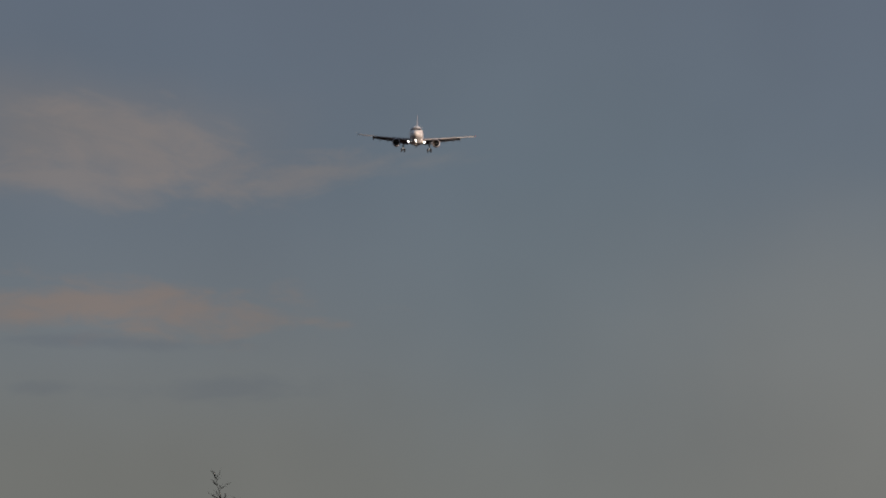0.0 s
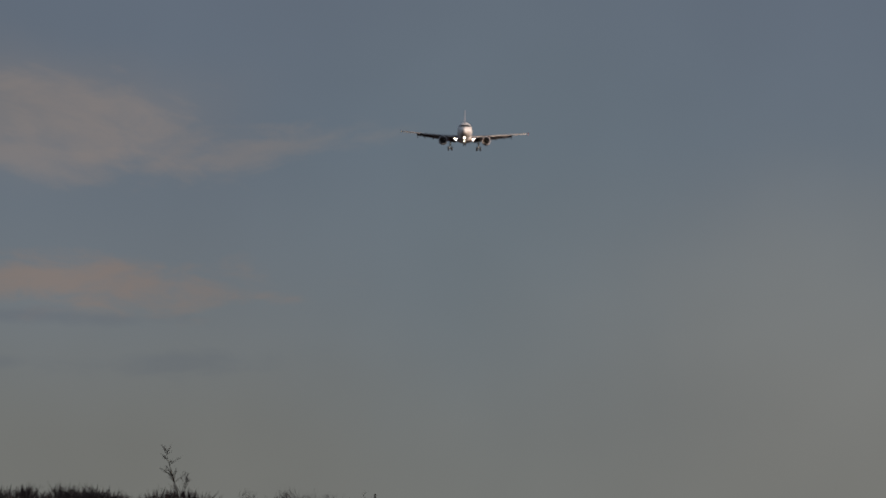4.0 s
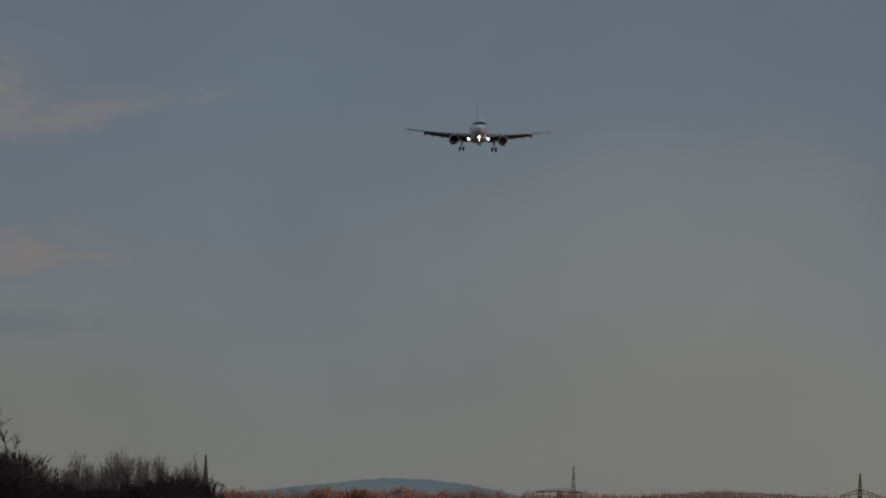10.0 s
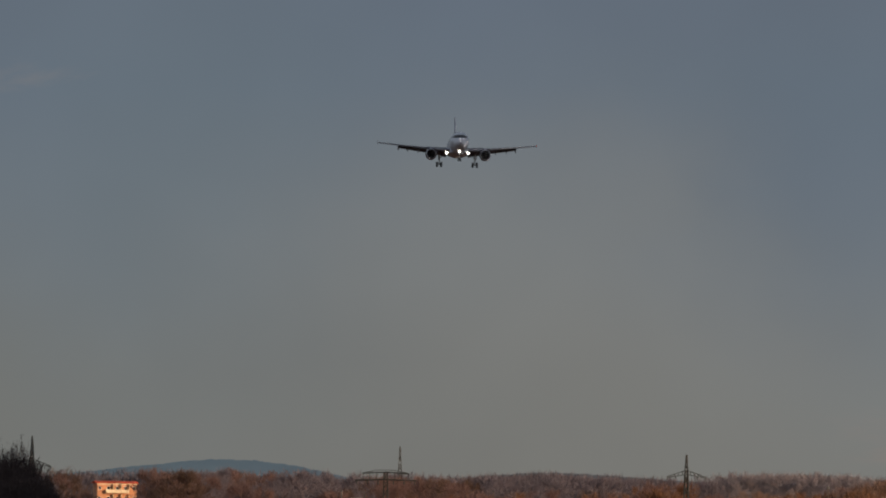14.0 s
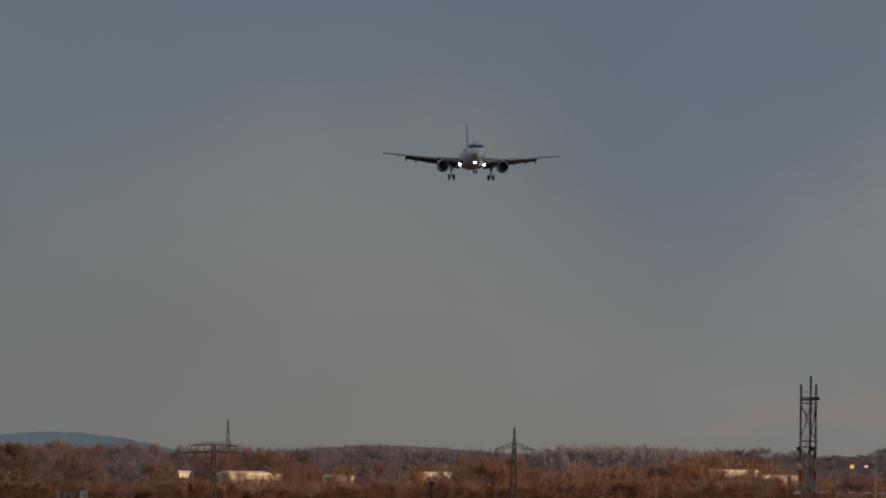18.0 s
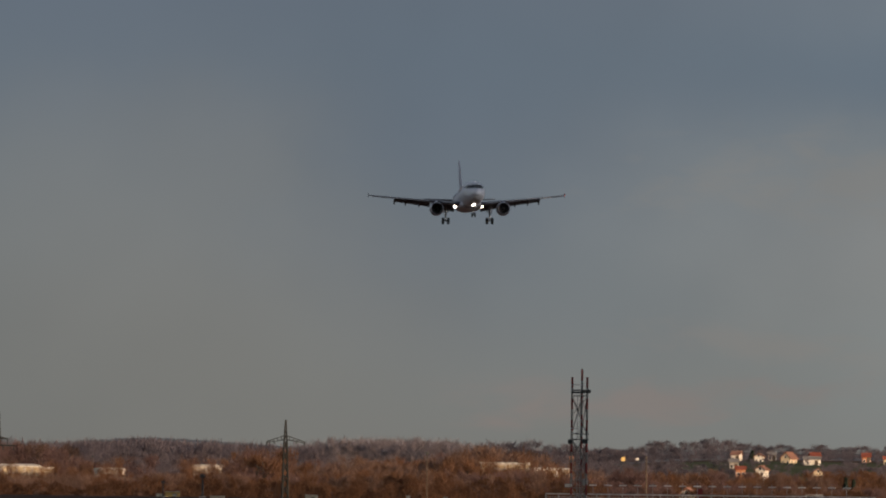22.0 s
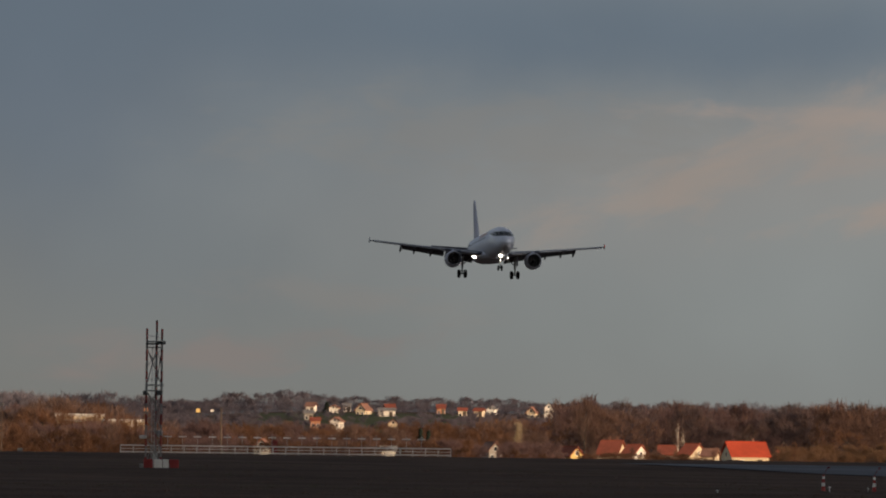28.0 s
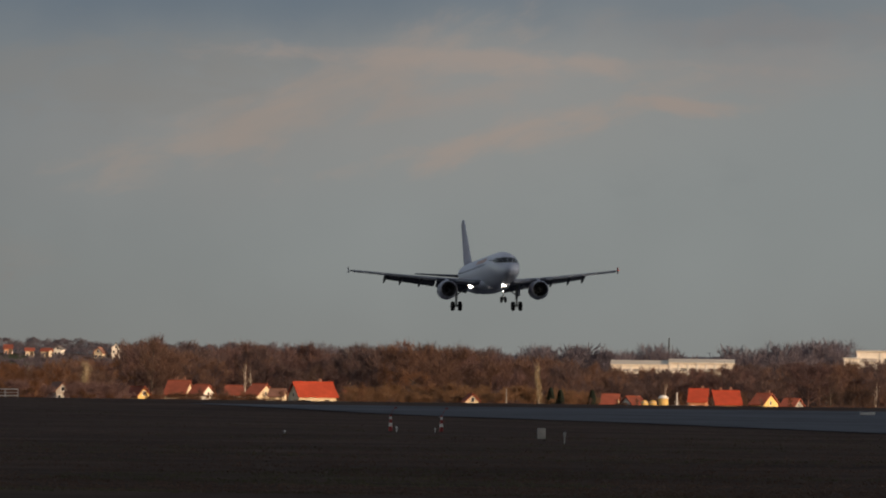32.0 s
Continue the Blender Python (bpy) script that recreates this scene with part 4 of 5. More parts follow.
    if head:
        part("head", boxed((0, 0, z + head * 0.4), (head, head * 0.7, head * 0.8), bevel=head * 0.1), M["dark_steel"], ob)
    return ob


pole(-1230, 664, 700, 1750, 0.10, "dark field lamp on a thin pole", "lamp_post", head=0.5)
pole(-1160, 654, 700, 1750, 0.16, "dark loudhailer-like lamp on a thick pole", "lamp_post", head=0.65)
pole(-375, 615, 690, 2250, 0.15, "dark thin pole among the bushes", "pole", "bark")
pole(-763, 612, 690, 2250, 0.11, "dark pole with a small head among the bushes", "pole", "bark", head=0.5)
pole(1198, 695, 720, 2350, 0.16, "pale pole between the cottages", "pole", "rail")
pole(-1583, 620, 690, 2500, 0.13, "dark thin pole among the bushes", "pole")
pole(-1624, 612, 690, 2500, 0.13, "thin pole with an orange sign", "pole", "dark_steel")
pole(-1355, 617, 690, 2900, 0.07, "thin street lamp pole by the sheds", "street_lamp", "bark", head=0.4)
pole(896, 688, 716, 2400, 0.12, "pale bare post between bushes", "pole", "concrete")


# ---- houses ----
def window(parent, m, w, h):
    fr = part("window", boxed((0, 0, 0), (w, 0.10, h), bevel=0.02), M["white"], parent, "white framed window")
    fr.matrix_basis = m
    part("pane", boxed((0, -0.055, 0), (w * 0.8, 0.03, h * 0.82)), M["glass_dark"], fr)


def cottage(u0, u1, v_ridge, v_eave, d, wall="wall_white", roof="tile", turn=0.0, depth=8.0, label="", chimney=1, gable_on=False, group="cottages beyond the airfield", name="cottage", pane=0.8):
    """A gabled house from bearing u0 to u1, its ridge and eaves at the heights given; gable_on: the gable faces the camera."""
    um = (u0 + u1) / 2
    k = d / RAD
    w = max(2.5, (u1 - u0) * k - 0.7 - (0 if gable_on else depth * abs(math.sin(radians(turn)))) * 0.8)
    g = footing(um, d)
    zr, ze = spot(um, v_ridge, d).z - g.z, max(1.8, spot(um, v_eave, d).z - g.z)
    zr = max(zr, ze + 0.25 * depth * 0.5)
    ze = max(ze, zr - 0.55 * (w if gable_on else depth))
    ob = new(name)
    tagged(ob, label, "house", group)
    if gable_on:
        L, B = depth, w
        rot = facing(um, 90 - turn)
    else:
        L, B = w, depth
        rot = facing(um, -turn)
    ob.matrix_basis = pose(g.x, g.y, g.z - 0.3, 0, 0, rot)
    zr, ze = zr + 0.3, ze + 0.3
    bm = bmesh.new()
    prof = [(-B / 2, 0), (B / 2, 0), (B / 2, ze), (0, zr - 0.12), (-B / 2, ze)]
    rows = [[bm.verts.new((x, y, z)) for y, z in prof] for x in (-L / 2, L / 2)]
    for i in range(5):
        j = (i + 1) % 5
        bm.faces.new((rows[0][i], rows[0][j], rows[1][j], rows[1][i]))
    bm.faces.new(rows[0]), bm.faces.new(rows[1])
    bmesh.ops.recalc_face_normals(bm, faces=bm.faces)
    walls = part("wall_shell", bm, M[wall], ob)
    for s in (-1, 1):
        slope = (zr - ze) / (B / 2)
        y1, z1 = s * (B / 2 + 0.45), ze - 0.45 * slope
        th = 0.22
        sl = [[Vector((x, 0, zr)), Vector((x, y1, z1)), Vector((x, y1, z1 + th)), Vector((x, 0, zr + th))] for x in (-L / 2 - 0.35, L / 2 + 0.35)]
        part("roof_slope", loft(sl), M[roof], ob, "red tiled roof slope" if "tile" == roof else "")
    part("ridge", boxed((0, 0, zr + 0.2), (L + 0.7, 0.35, 0.16), bevel=0.04), M[roof], ob)
    if chimney:
        for c in range(chimney):
            part("chimney", boxed((L * (0.22 - 0.4 * c), B * 0.08, zr + 0.2), (0.55, 0.5, 1.2), bevel=0.03), M["tile_faded"], ob)
    n = max(2, int(L / 2.6))
    storeys = max(1, int(ze / 2.7))
    for st in range(storeys):
        z = ze - 1.25 - st * 2.6
        for i in range(n):
            x = -L / 2 + L * (i + 0.5) / n
            if st == storeys - 1 and i == n // 2 and not gable_on:
                dr = part("door", boxed((x, -B / 2 - 0.03, max(0.9, z - 0.45)), (1.0, 0.1, 2.0), bevel=0.02), M["bark"], ob)
            else:
                window(walls, pose(x, -B / 2 - 0.03, z), 1.1 * pane, 1.25 * pane)
    for s in (-1, 1):
        window(walls, pose(s * (L / 2 + 0.03), 0, ze + 0.25, 0, 0, 90 * s), 0.9 * pane, 1.1 * pane)
        for y in (-B * 0.25, B * 0.25):
            window(walls, pose(s * (L / 2 + 0.03), y, ze - 1.3, 0, 0, 90 * s), 0.95 * pane, 1.2 * pane)
    return ob


cottage(508, 598, 678, 701, 2480, "wall_cream", "tile", -16, 7.5, "long cottage with a bright red tiled roof and pale walls", 1)
cottage(290, 345, 675, 698, 2560, "wall_cream", "tile_old", 12, 9, "old cottage with a weathered red tiled roof", 2)
cottage(345, 371, 682, 700, 2540, "wall_white", "tile_old", 26, 7, "small cottage with a red roof and a white gable", 0)
cottage(396, 436, 684, 699, 2580, "wall_grey", "tile_old", 4, 8, "dark cottage with a brown-red tiled roof", 0)
cottage(440, 480, 681, 699, 2550, "wall_cream", "tile_old", 24, 8, "cottage with a red roof and a beige gable", 0)
cottage(478, 505, 690, 701, 2460, "wall_cream", "tile_faded", 10, 5, "low beige outbuilding beside a cottage", 0)
cottage(231, 253, 686, 699, 2450, "wall_yellow", "tile_old", -28, 6, "small yellow house in low sunlight", 0, True)
cottage(-316, -285, 673, 684, 2300, "wall_grey", "tile_faded", 6, 6, "small beige gabled hut behind the antenna row", 0, True)
cottage(-92, -64, 686, 692, 2330, "wall_white", "tile_grey", 0, 5, "low white hut behind the antenna row", 0)
cottage(89, 117, 678, 700, 2460, "wall_grey", "tile_faded", -14, 7, "beige gabled house among bushes", 0, True)
cottage(826, 840, 699, 710, 2500, "wall_cream", "tile_old", -8, 6, "small cottage with a red gabled roof", 0, True)
cottage(1002, 1040, 701, 716, 2560, "wall_grey", "tile_old", 0, 7, "low cottage with a brown-red roof", 0)
cottage(1062, 1100, 699, 716, 2520, "wall_cream", "tile_old", 6, 8, "cottage with a weathered red roof", 0)
cottage(1106, 1134, 703, 717, 2500, "wall_white", "tile_old", -20, 7, "cottage with a red roof and a white gable", 0)
cottage(1217, 1256, 690, 711, 2560, "wall_brick", "tile", 3, 9, "tall brick house with a bright red roof", 1)
cottage(1254, 1314, 693, 715, 2520, "wall_brick", "tile", -8, 9, "long house with a bright red roof", 2)
cottage(1330, 1376, 698, 716, 2500, "wall_yellow", "tile_old", 22, 8, "cottage with an old red roof and a yellow gable", 1)
cottage(1384, 1420, 707, 722, 2480, "wall_grey", "tile_old", 14, 8, "dark low cottage with an old red roof", 0)
cottage(20, 64, 690, 700, 2600, "wall_brick", "tile_old", 0, 7, "low brick shed with a red roof", 0)
cottage(604, 634, 693, 703, 2580, "wall_grey", "tile_old", -10, 6, "grey outbuilding behind bare bushes", 0)
cottage(685, 697, 696, 703, 2560, "wall_cream", "tile_faded", 5, 7, "small beige cottage among the trees", 0, True)
# hillside village
V = "houses on the hillside"
for u0, u1, vr, ve, d, wl, rf, tn, dp, gb, lb in (
        (-224, -207, 604, 611, 4000, "wall_white", "tile_faded", 10, 9, False, "white hillside house with a brown roof"),
        (-188, -162, 609, 618, 3950, "wall_white", "tile_faded", 6, 9, True, "white gabled hillside house"),
        (-158, -148, 612, 617, 4050, "wall_white", "tile_grey", 0, 8, False, "small white hillside house"),
        (-138, -108, 606, 618, 3900, "wall_cream", "tile_faded", 18, 11, True, "large yellow gabled house in sunlight"),
        (-94, -60, 607, 614, 3950, "wall_white", "tile_faded", -6, 10, False, "white hillside house with a red roof"),
        (-106, -58, 615, 619, 3860, "wall_white", "tile_grey", 0, 8, False, "long low white building"),
        (-234, -206, 618, 624, 3800, "wall_grey", "tile_grey", 0, 9, False, "grey building on the hillside"),
        (-220, -196, 631, 637, 3500, "wall_brick", "tile_faded", 0, 8, False, "red-roofed house among bushes"),
        (-180, -160, 630, 637, 3500, "wall_white", "tile_faded", 14, 8, True, "white gabled house among bushes"),
        (-82, -60, 634, 642, 3450, "wall_cream", "tile_faded", 0, 8, True, "beige gabled house among bushes"),
        (40, 64, 617, 627, 3900, "wall_cream", "tile_faded", 0, 9, False, "cream house with a brown-red roof"),
        (72, 92, 618, 627, 3900, "wall_cream", "tile_faded", 10, 9, False, "yellow house with a red roof"),
        (96, 112, 612, 622, 4000, "wall_white", "tile_grey", 12, 8, True, "white gabled house on the hillside"),
        (2, 26, 608, 618, 4000, "wall_brick", "tile_faded", 0, 9, False, "brick house with a red roof"),
        (168, 186, 612, 627, 3900, "wall_cream", "tile_faded", 15, 9, True, "pale pink gabled house"),
        (198, 211, 604, 620, 3900, "wall_white", "tile_grey", 0, 6, True, "narrow white tower-like house"),
        (232, 248, 613, 624, 3900, "wall_brick", "tile_faded", 0, 8, False, "brick house with an old roof"),
        (604, 628, 618, 628, 4000, "wall_cream", "tile_grey", 0, 9, False, "cream house beyond the wood")):
    uc, uh = (u0 + u1) / 2, (u1 - u0) * 0.38
    rf = "tile_old" if "red" in lb else rf
    cottage(uc - uh * 0.92, uc + uh * 0.92, vr + 3.5, ve + 2.0, d, wl, rf, tn, dp * 0.6, lb, 0, gb, V, "house", 0.7)


def hall(u0, u1, v0, v1, d, label, wall="wall_white", roof="sheet", depth=20.0, pitch=0.8, bays=6, turn=0.0):
    """A long low hall with posts, gates and a shallow roof."""
    um, k = (u0 + u1) / 2, d / RAD
    w = (u1 - u0) * k
    g = footing(um, d)
    h = spot(um, v0, d).z - g.z
    ob = new("hall")
    tagged(ob, label, "hall")
    ob.matrix_basis = pose(g.x, g.y, g.z - 0.4, 0, 0, facing(um, turn))
    h += 0.4
    body = part("wall_shell", boxed((0, depth / 2, (h - pitch) / 2), (w, depth, h - pitch), bevel=0.05), M[wall], ob)
    ring = [[Vector((x, y, z)) for y, z in ((-0.5, h - pitch), (depth / 2, h), (depth + 0.5, h - pitch), (depth + 0.5, h - pitch - 0.3), (-0.5, h - pitch - 0.3))] for x in (-w / 2 - 0.4, w / 2 + 0.4)]
    part("roof", loft(ring), M[roof], ob)
    z1, z0 = h - pitch - 0.4, max(0.6, spot(um, v1, d).z - g.z)
    for i in range(bays):
        x = -w / 2 + w * (i + 0.5) / bays
        part("post", boxed((x - w / bays / 2, -0.06, (h - pitch) / 2), (0.35, 0.25, h - pitch), bevel=0.03), M["rail"], ob)
        hh = (z1 - z0) * 0.36
        q = part("window_band", boxed((x, -0.05, z0 + hh * 0.6), (w / bays * 0.7, 0.12, hh), bevel=0.02), M["glass_dark"] if i % 3 else M["wall_grey"], body)
        part("transom", boxed((x, -0.13, z0 + hh * 0.6), (w / bays * 0.7, 0.05, 0.12)), M["white"], q)
    return ob


hall(1083, 1184, 637.5, 655, 3300, "white glasshouse-like hall with a pale roof", "wall_white", "sheet", 22, 1.1, 6)
hall(1185, 1297, 635.5, 655, 3300, "higher white hall adjoining another hall", "wall_white", "sheet", 22, 1.0, 7)
hall(1516, 1640, 620, 640, 3700, "tall plain white warehouse in low sunlight", "wall_white", "sheet", 40, 0.4, 3)
hall(1494, 1518, 633, 640, 3650, "low white annex of the warehouse", "wall_white", "sheet", 15, 0.3, 2)
hall(-1516, -1448, 629, 646, 3000, "long pale shed with a shallow roof", "wall_cream", "sheet", 16, 0.5, 5, 10)
hall(-1449, -1424, 634, 648, 3010, "low cream annex beside a pale shed", "wall_cream", "sheet", 10, 0.3, 2, 4)
hall(-1336, -1298, 636, 650, 2950, "low white shed among bushes", "wall_white", "sheet", 10, 0.35, 3, 12)
hall(-1176, -1125, 630, 640, 3050, "low flat white building among bushes", "wall_white", "sheet", 12, 0.4, 5)
hall(-1605, -1589, 628, 633, 3100, "small white building among bushes", "wall_white", "sheet", 8, 0.3, 2)
hall(-666, -584, 626, 637, 2560, "pale low hall behind bare trees", "wall_cream", "sheet", 14, 0.3, 6)
hall(-572, -508, 636, 646, 2540, "cream low building behind bushes", "wall_cream", "sheet", 12, 0.3, 5, 8)


def apartment_block():
    u0, u1, d = -2056, -1986, 3600
    um, k = (u0 + u1) / 2, d / RAD
    g = footing(um, d)
    w, h = (u1 - u0) * k, spot(um, 600.5, d).z - g.z + 0.4
    ob = new("apartment_block")
    tagged(ob, "orange brick apartment block with a red roof in low sunlight", "apartment building")
    ob.matrix_basis = pose(g.x, g.y, g.z - 0.4, 0, 0, facing(um, 6))
    body = part("wall_shell", boxed((0, 6, h / 2), (w, 12, h), bevel=0.05), M["wall_brick"], ob)
    ring = [[Vector((x, y, z)) for y, z in ((-0.6, h), (6, h + 0.5), (12.6, h), (12.6, h - 0.2), (-0.6, h - 0.2))] for x in (-w / 2 - 0.5, w / 2 + 0.5)]
    part("roof", loft(ring), M["tile"], ob)
    part("roof_mast", rods([((-w * 0.25, 4, h), (-w * 0.25, 4, h + 2.5))], 0.06), M["dark_steel"], ob)
    for st in range(5):
        z = h - 1.6 - st * 2.9
        for i in range(5):
            x = -w / 2 + w * (i + 0.5) / 5
            if 0 < i < 4:
                bal = part("balcony", boxed((x, -0.6, z - 0.8), (w / 5 * 0.94, 1.1, 0.95), bevel=0.04), M["wall_cream"], body, "pale balcony")
                part("balcony_slab", boxed((x, -0.6, z - 1.32), (w / 5 * 0.98, 1.2, 0.14), bevel=0.02), M["wall_brick"], bal)
                part("partition", boxed((x + w / 10, -0.55, z), (0.12, 1.0, 2.5), bevel=0.02), M["wall_cream"], bal)
            window(body, pose(x + 0.2 * (i - 2), -0.04, z + 0.1), 0.85, 0.95)
    part("cornice", boxed((0, -0.1, h - 0.35), (w + 0.2, 0.3, 0.5), bevel=0.03), M["wall_cream"], body)


apartment_block()


def silo(u, w, v0, d, dome):
    g = footing(u, d)
    k = d / RAD
    h, r = spot(u, v0, d).z - g.z, w * k / 2
    ob = new("silo")
    tagged(ob, "round ochre silo with a pale domed top" if dome else "round ochre silo by the cottages", "silo", "silos by the cottages")
    ob.matrix_basis = pose(*g)
    part("tank", rod(bmesh.new(), (0, 0, -0.3), (0, 0, h - r * 0.5), r, n=20), M["brass_silo"], ob, smooth=True)
    part("lid", rod(bmesh.new(), (0, 0, h - r * 0.5), (0, 0, h), r * 1.03, r * 0.5, 20), M["white"] if dome else M["brass_silo"], ob)
    part("rim", rod(bmesh.new(), (0, 0, h - r * 0.62), (0, 0, h - r * 0.5), r * 1.06, n=20), M["rail"], ob)


silo(1141, 13, 709, 2440, False)
silo(1156, 13, 709, 2440, False)
silo(1174, 18, 700, 2440, True)


# huts and boxes by the field's edge
for u, w, v, d, c, lb in ((-1820, 7, 668, 1700, "wall_grey", "grey weathered crate"), (-1808, 7, 668, 1700, "wall_grey", "grey weathered crate"), (-1795, 8, 668, 1700, "wall_grey", "grey weathered crate"),
                          (-1775, 14, 664, 1700, "sheet", "pale equipment hut"), (-1213, 26, 679, 1820, "wall_yellow", "yellow equipment hut"), (-1236, 12, 683, 1820, "wall_white", "small white equipment hut"),
                          (-76, 15, 693, 2200, "wall_white", "low white equipment box"), (-298, 13, 695, 2200, "wall_white", "low white equipment box"), (-796, 7, 696, 1800, "wall_white", "small white equipment box"), (-730, 9, 694, 1820, "wall_grey", "small grey equipment box"),
                          (-1133, 26, 687, 1690, "sheet", "low pale equipment hut"), (-967, 22, 685, 1690, "sheet", "low pale equipment hut")):
    g = footing(u, d)
    k = d / RAD
    hut = new("equipment_hut")
    tagged(hut, lb + " at the field's edge", "hut", "huts at the field's edge")
    top = max(0.5, spot(u, v, d).z - g.z)
    hut.matrix_basis = pose(*g, 0, 0, facing(u))
    part("body", boxed((0, 0, top / 2), (w * k, 1.2, top), bevel=0.04), M[c], hut)
    part("roof", boxed((0, 0, top + 0.05), (w * k + 0.1, 1.4, 0.1), bevel=0.02), M["sheet"], hut)
    part("hatch", boxed((w * k * 0.15, -0.62, top * 0.45), (w * k * 0.3, 0.06, top * 0.6), bevel=0.01), M["wall_grey"], hut)


# ---- trees: trunk and limbs, and a crown of fine twigs ----
def grow(seed, spread=0.32, fork=0.3, limbs=5, upright=0.6, twigs=12, twig_len=0.10, twig_w=0.006, stems=1, sub=4, dome=None):
    """A bare tree of height 1: bars (a, b, r0, r1) of the wood and triangles of the crown."""
    rng = random.Random(seed)
    bars, tris = [], []

    def tuft(p, way, size):
        for _ in range(twigs):
            d = (way * 0.5 + Vector((rng.gauss(0, 0.7), rng.gauss(0, 0.7), rng.gauss(0.1, 0.6)))).normalized() * size * rng.uniform(0.5, 1.3)
            o = p + Vector((rng.gauss(0, 0.5), rng.gauss(0, 0.5), rng.gauss(0, 0.4))) * size
            if dome:
                o = inside(o)
                out = (o - Vector((0, 0, dome[0]))).normalized()
                d = (d + out * size * 0.35 + Vector((0, 0, 0.55 * size))) * 0.75
                way2 = (out + Vector((rng.gauss(0, 0.35), rng.gauss(0, 0.35), rng.gauss(0, 0.35))))
            else:
                d = (d + Vector((0, 0, 0.8 * size))) * 0.75
                way2 = Vector((rng.gauss(0, 1), rng.gauss(0, 1), rng.gauss(0, 1)))
            side = d.cross(way2).normalized() * twig_w * rng.uniform(0.6, 1.4)
            tris.append((o - side, o + side, o + d))

    def inside(o):
        """Keeps a twig within the rounded, lumpy outline of the crown."""
        c = Vector((0, 0, dome[0]))
        q = o - c
        r = math.sqrt((q.x / dome[1]) ** 2 + (q.y / dome[1]) ** 2 + (q.z / dome[2]) ** 2)
        lim = 1.0 + 0.38 * noise.noise(q.normalized() * 2.4 + Vector((seed, 0, 0)))
        return c + q * (lim / r * rng.uniform(0.78, 1.0)) if r > lim else o

    def branch(p, way, length, r, level):
        bend = Vector((rng.gauss(0, 0.16), rng.gauss(0, 0.16), rng.gauss(0.12, 0.1)))
        mid = p + way * length * 0.5
        end = mid + (way + bend).normalized() * length * 0.5
        bars.append((p, mid, r, r * 0.75)), bars.append((mid, end, r * 0.75, r * 0.45))
        if level == 0:
            tuft(end, (way + bend).normalized(), twig_len)
            tuft(mid, way, twig_len * 0.8)
            return
        for i in range(sub):
            w = 0.45 + 0.55 * (i + rng.random()) / sub
            at = p.lerp(mid, w * 2) if w < 0.5 else mid.lerp(end, w * 2 - 1)
            out = (way + Vector((rng.gauss(0, 0.55), rng.gauss(0, 0.55), rng.gauss(0.12, 0.4)))).normalized()
            branch(at, out, length * rng.uniform(0.42, 0.68), r * 0.45, level - 1)

    for s in range(stems):
        foot = Vector((rng.uniform(-0.12, 0.12), rng.uniform(-0.12, 0.12), 0)) * (stems > 1)
        lean = Vector((rng.gauss(0, 0.06), rng.gauss(0, 0.06), 1)).normalized()
        top = foot + lean * 0.72
        bars.append((foot, foot + lean * fork, 0.020, 0.016)), bars.append((foot + lean * fork, top, 0.016, 0.006))
        for i in range(limbs):
            h = fork + (0.72 - fork) * (i + rng.random()) / limbs
            a = rng.uniform(0, 2 * math.pi)
            out = Vector((math.cos(a) * (1 - upright), math.sin(a) * (1 - upright), upright)).normalized()
            branch(foot + lean * h, out, spread * rng.uniform(0.7, 1.15), 0.010, 1)
        branch(top, lean, 0.18, 0.006, 1)
    return bars, tris


def wood_arrays(bars, n=3, least=0.0):
    v, f = [], []
    for a, b, r0, r1 in bars:
        if r0 < least:
            continue
        q = (b - a).to_track_quat("Z", "Y").to_matrix()
        i = len(v)
        for p, r in ((a, r0), (b, r1)):
            for k in range(n):
                w = 2 * math.pi * k / n
                v.append(p + q @ Vector((r * math.cos(w), r * math.sin(w), 0)))
        for k in range(n):
            f.append((i + k, i + (k + 1) % n, i + n + (k + 1) % n)), f.append((i + k, i + n + (k + 1) % n, i + n + k))
    return np.array([tuple(p) for p in v]), np.array(f)


def crown_arrays(tris):
    v = np.array([tuple(p) for t in tris for p in t])
    return v, np.arange(len(v)).reshape(-1, 3)


def breed(seeds, least=0.0, **how):
    out = []
    for s in seeds:
        bars, tris = grow(s, **how)
        h = max(max(p.z for p in t) for t in tris)
        wv, wf = wood_arrays(bars, least=least)
        cv_, cf = crown_arrays(tris)
        out.append((wv / h, wf, cv_ / h, cf))
    return out


BROAD = breed(range(11, 18), least=0.006, spread=0.34, fork=0.2, limbs=8, upright=0.45, twigs=15, twig_len=0.085, twig_w=0.0044, sub=4, dome=(0.52, 0.38, 0.44))
SLIM = breed(range(21, 26), spread=0.20, fork=0.16, limbs=8, upright=0.8, twigs=8, twig_len=0.11, twig_w=0.004, sub=3)
THICKET = breed(range(31, 37), least=0.008, spread=0.36, fork=0.05, limbs=6, upright=0.5, twigs=9, twig_len=0.115, twig_w=0.0074, stems=2, sub=3, dome=(0.30, 0.46, 0.62))
FINE = breed(range(71, 76), least=0.008, spread=0.36, fork=0.05, limbs=6, upright=0.5, twigs=12, twig_len=0.078, twig_w=0.0040, stems=2, sub=3, dome=(0.30, 0.46, 0.62))
POPLAR = breed(range(41, 43), spread=0.13, fork=0.06, limbs=16, upright=0.9, twigs=8, twig_len=0.09, twig_w=0.006, sub=3)
STEM = breed(range(61, 67), spread=0.13, fork=0.20, limbs=9, upright=0.94, twigs=8, twig_len=0.09, twig_w=0.0026, sub=3)
SPARE = breed(range(51, 54), spread=0.22, fork=0.26, limbs=6, upright=0.82, twigs=6, twig_len=0.12, twig_w=0.0022, sub=4)


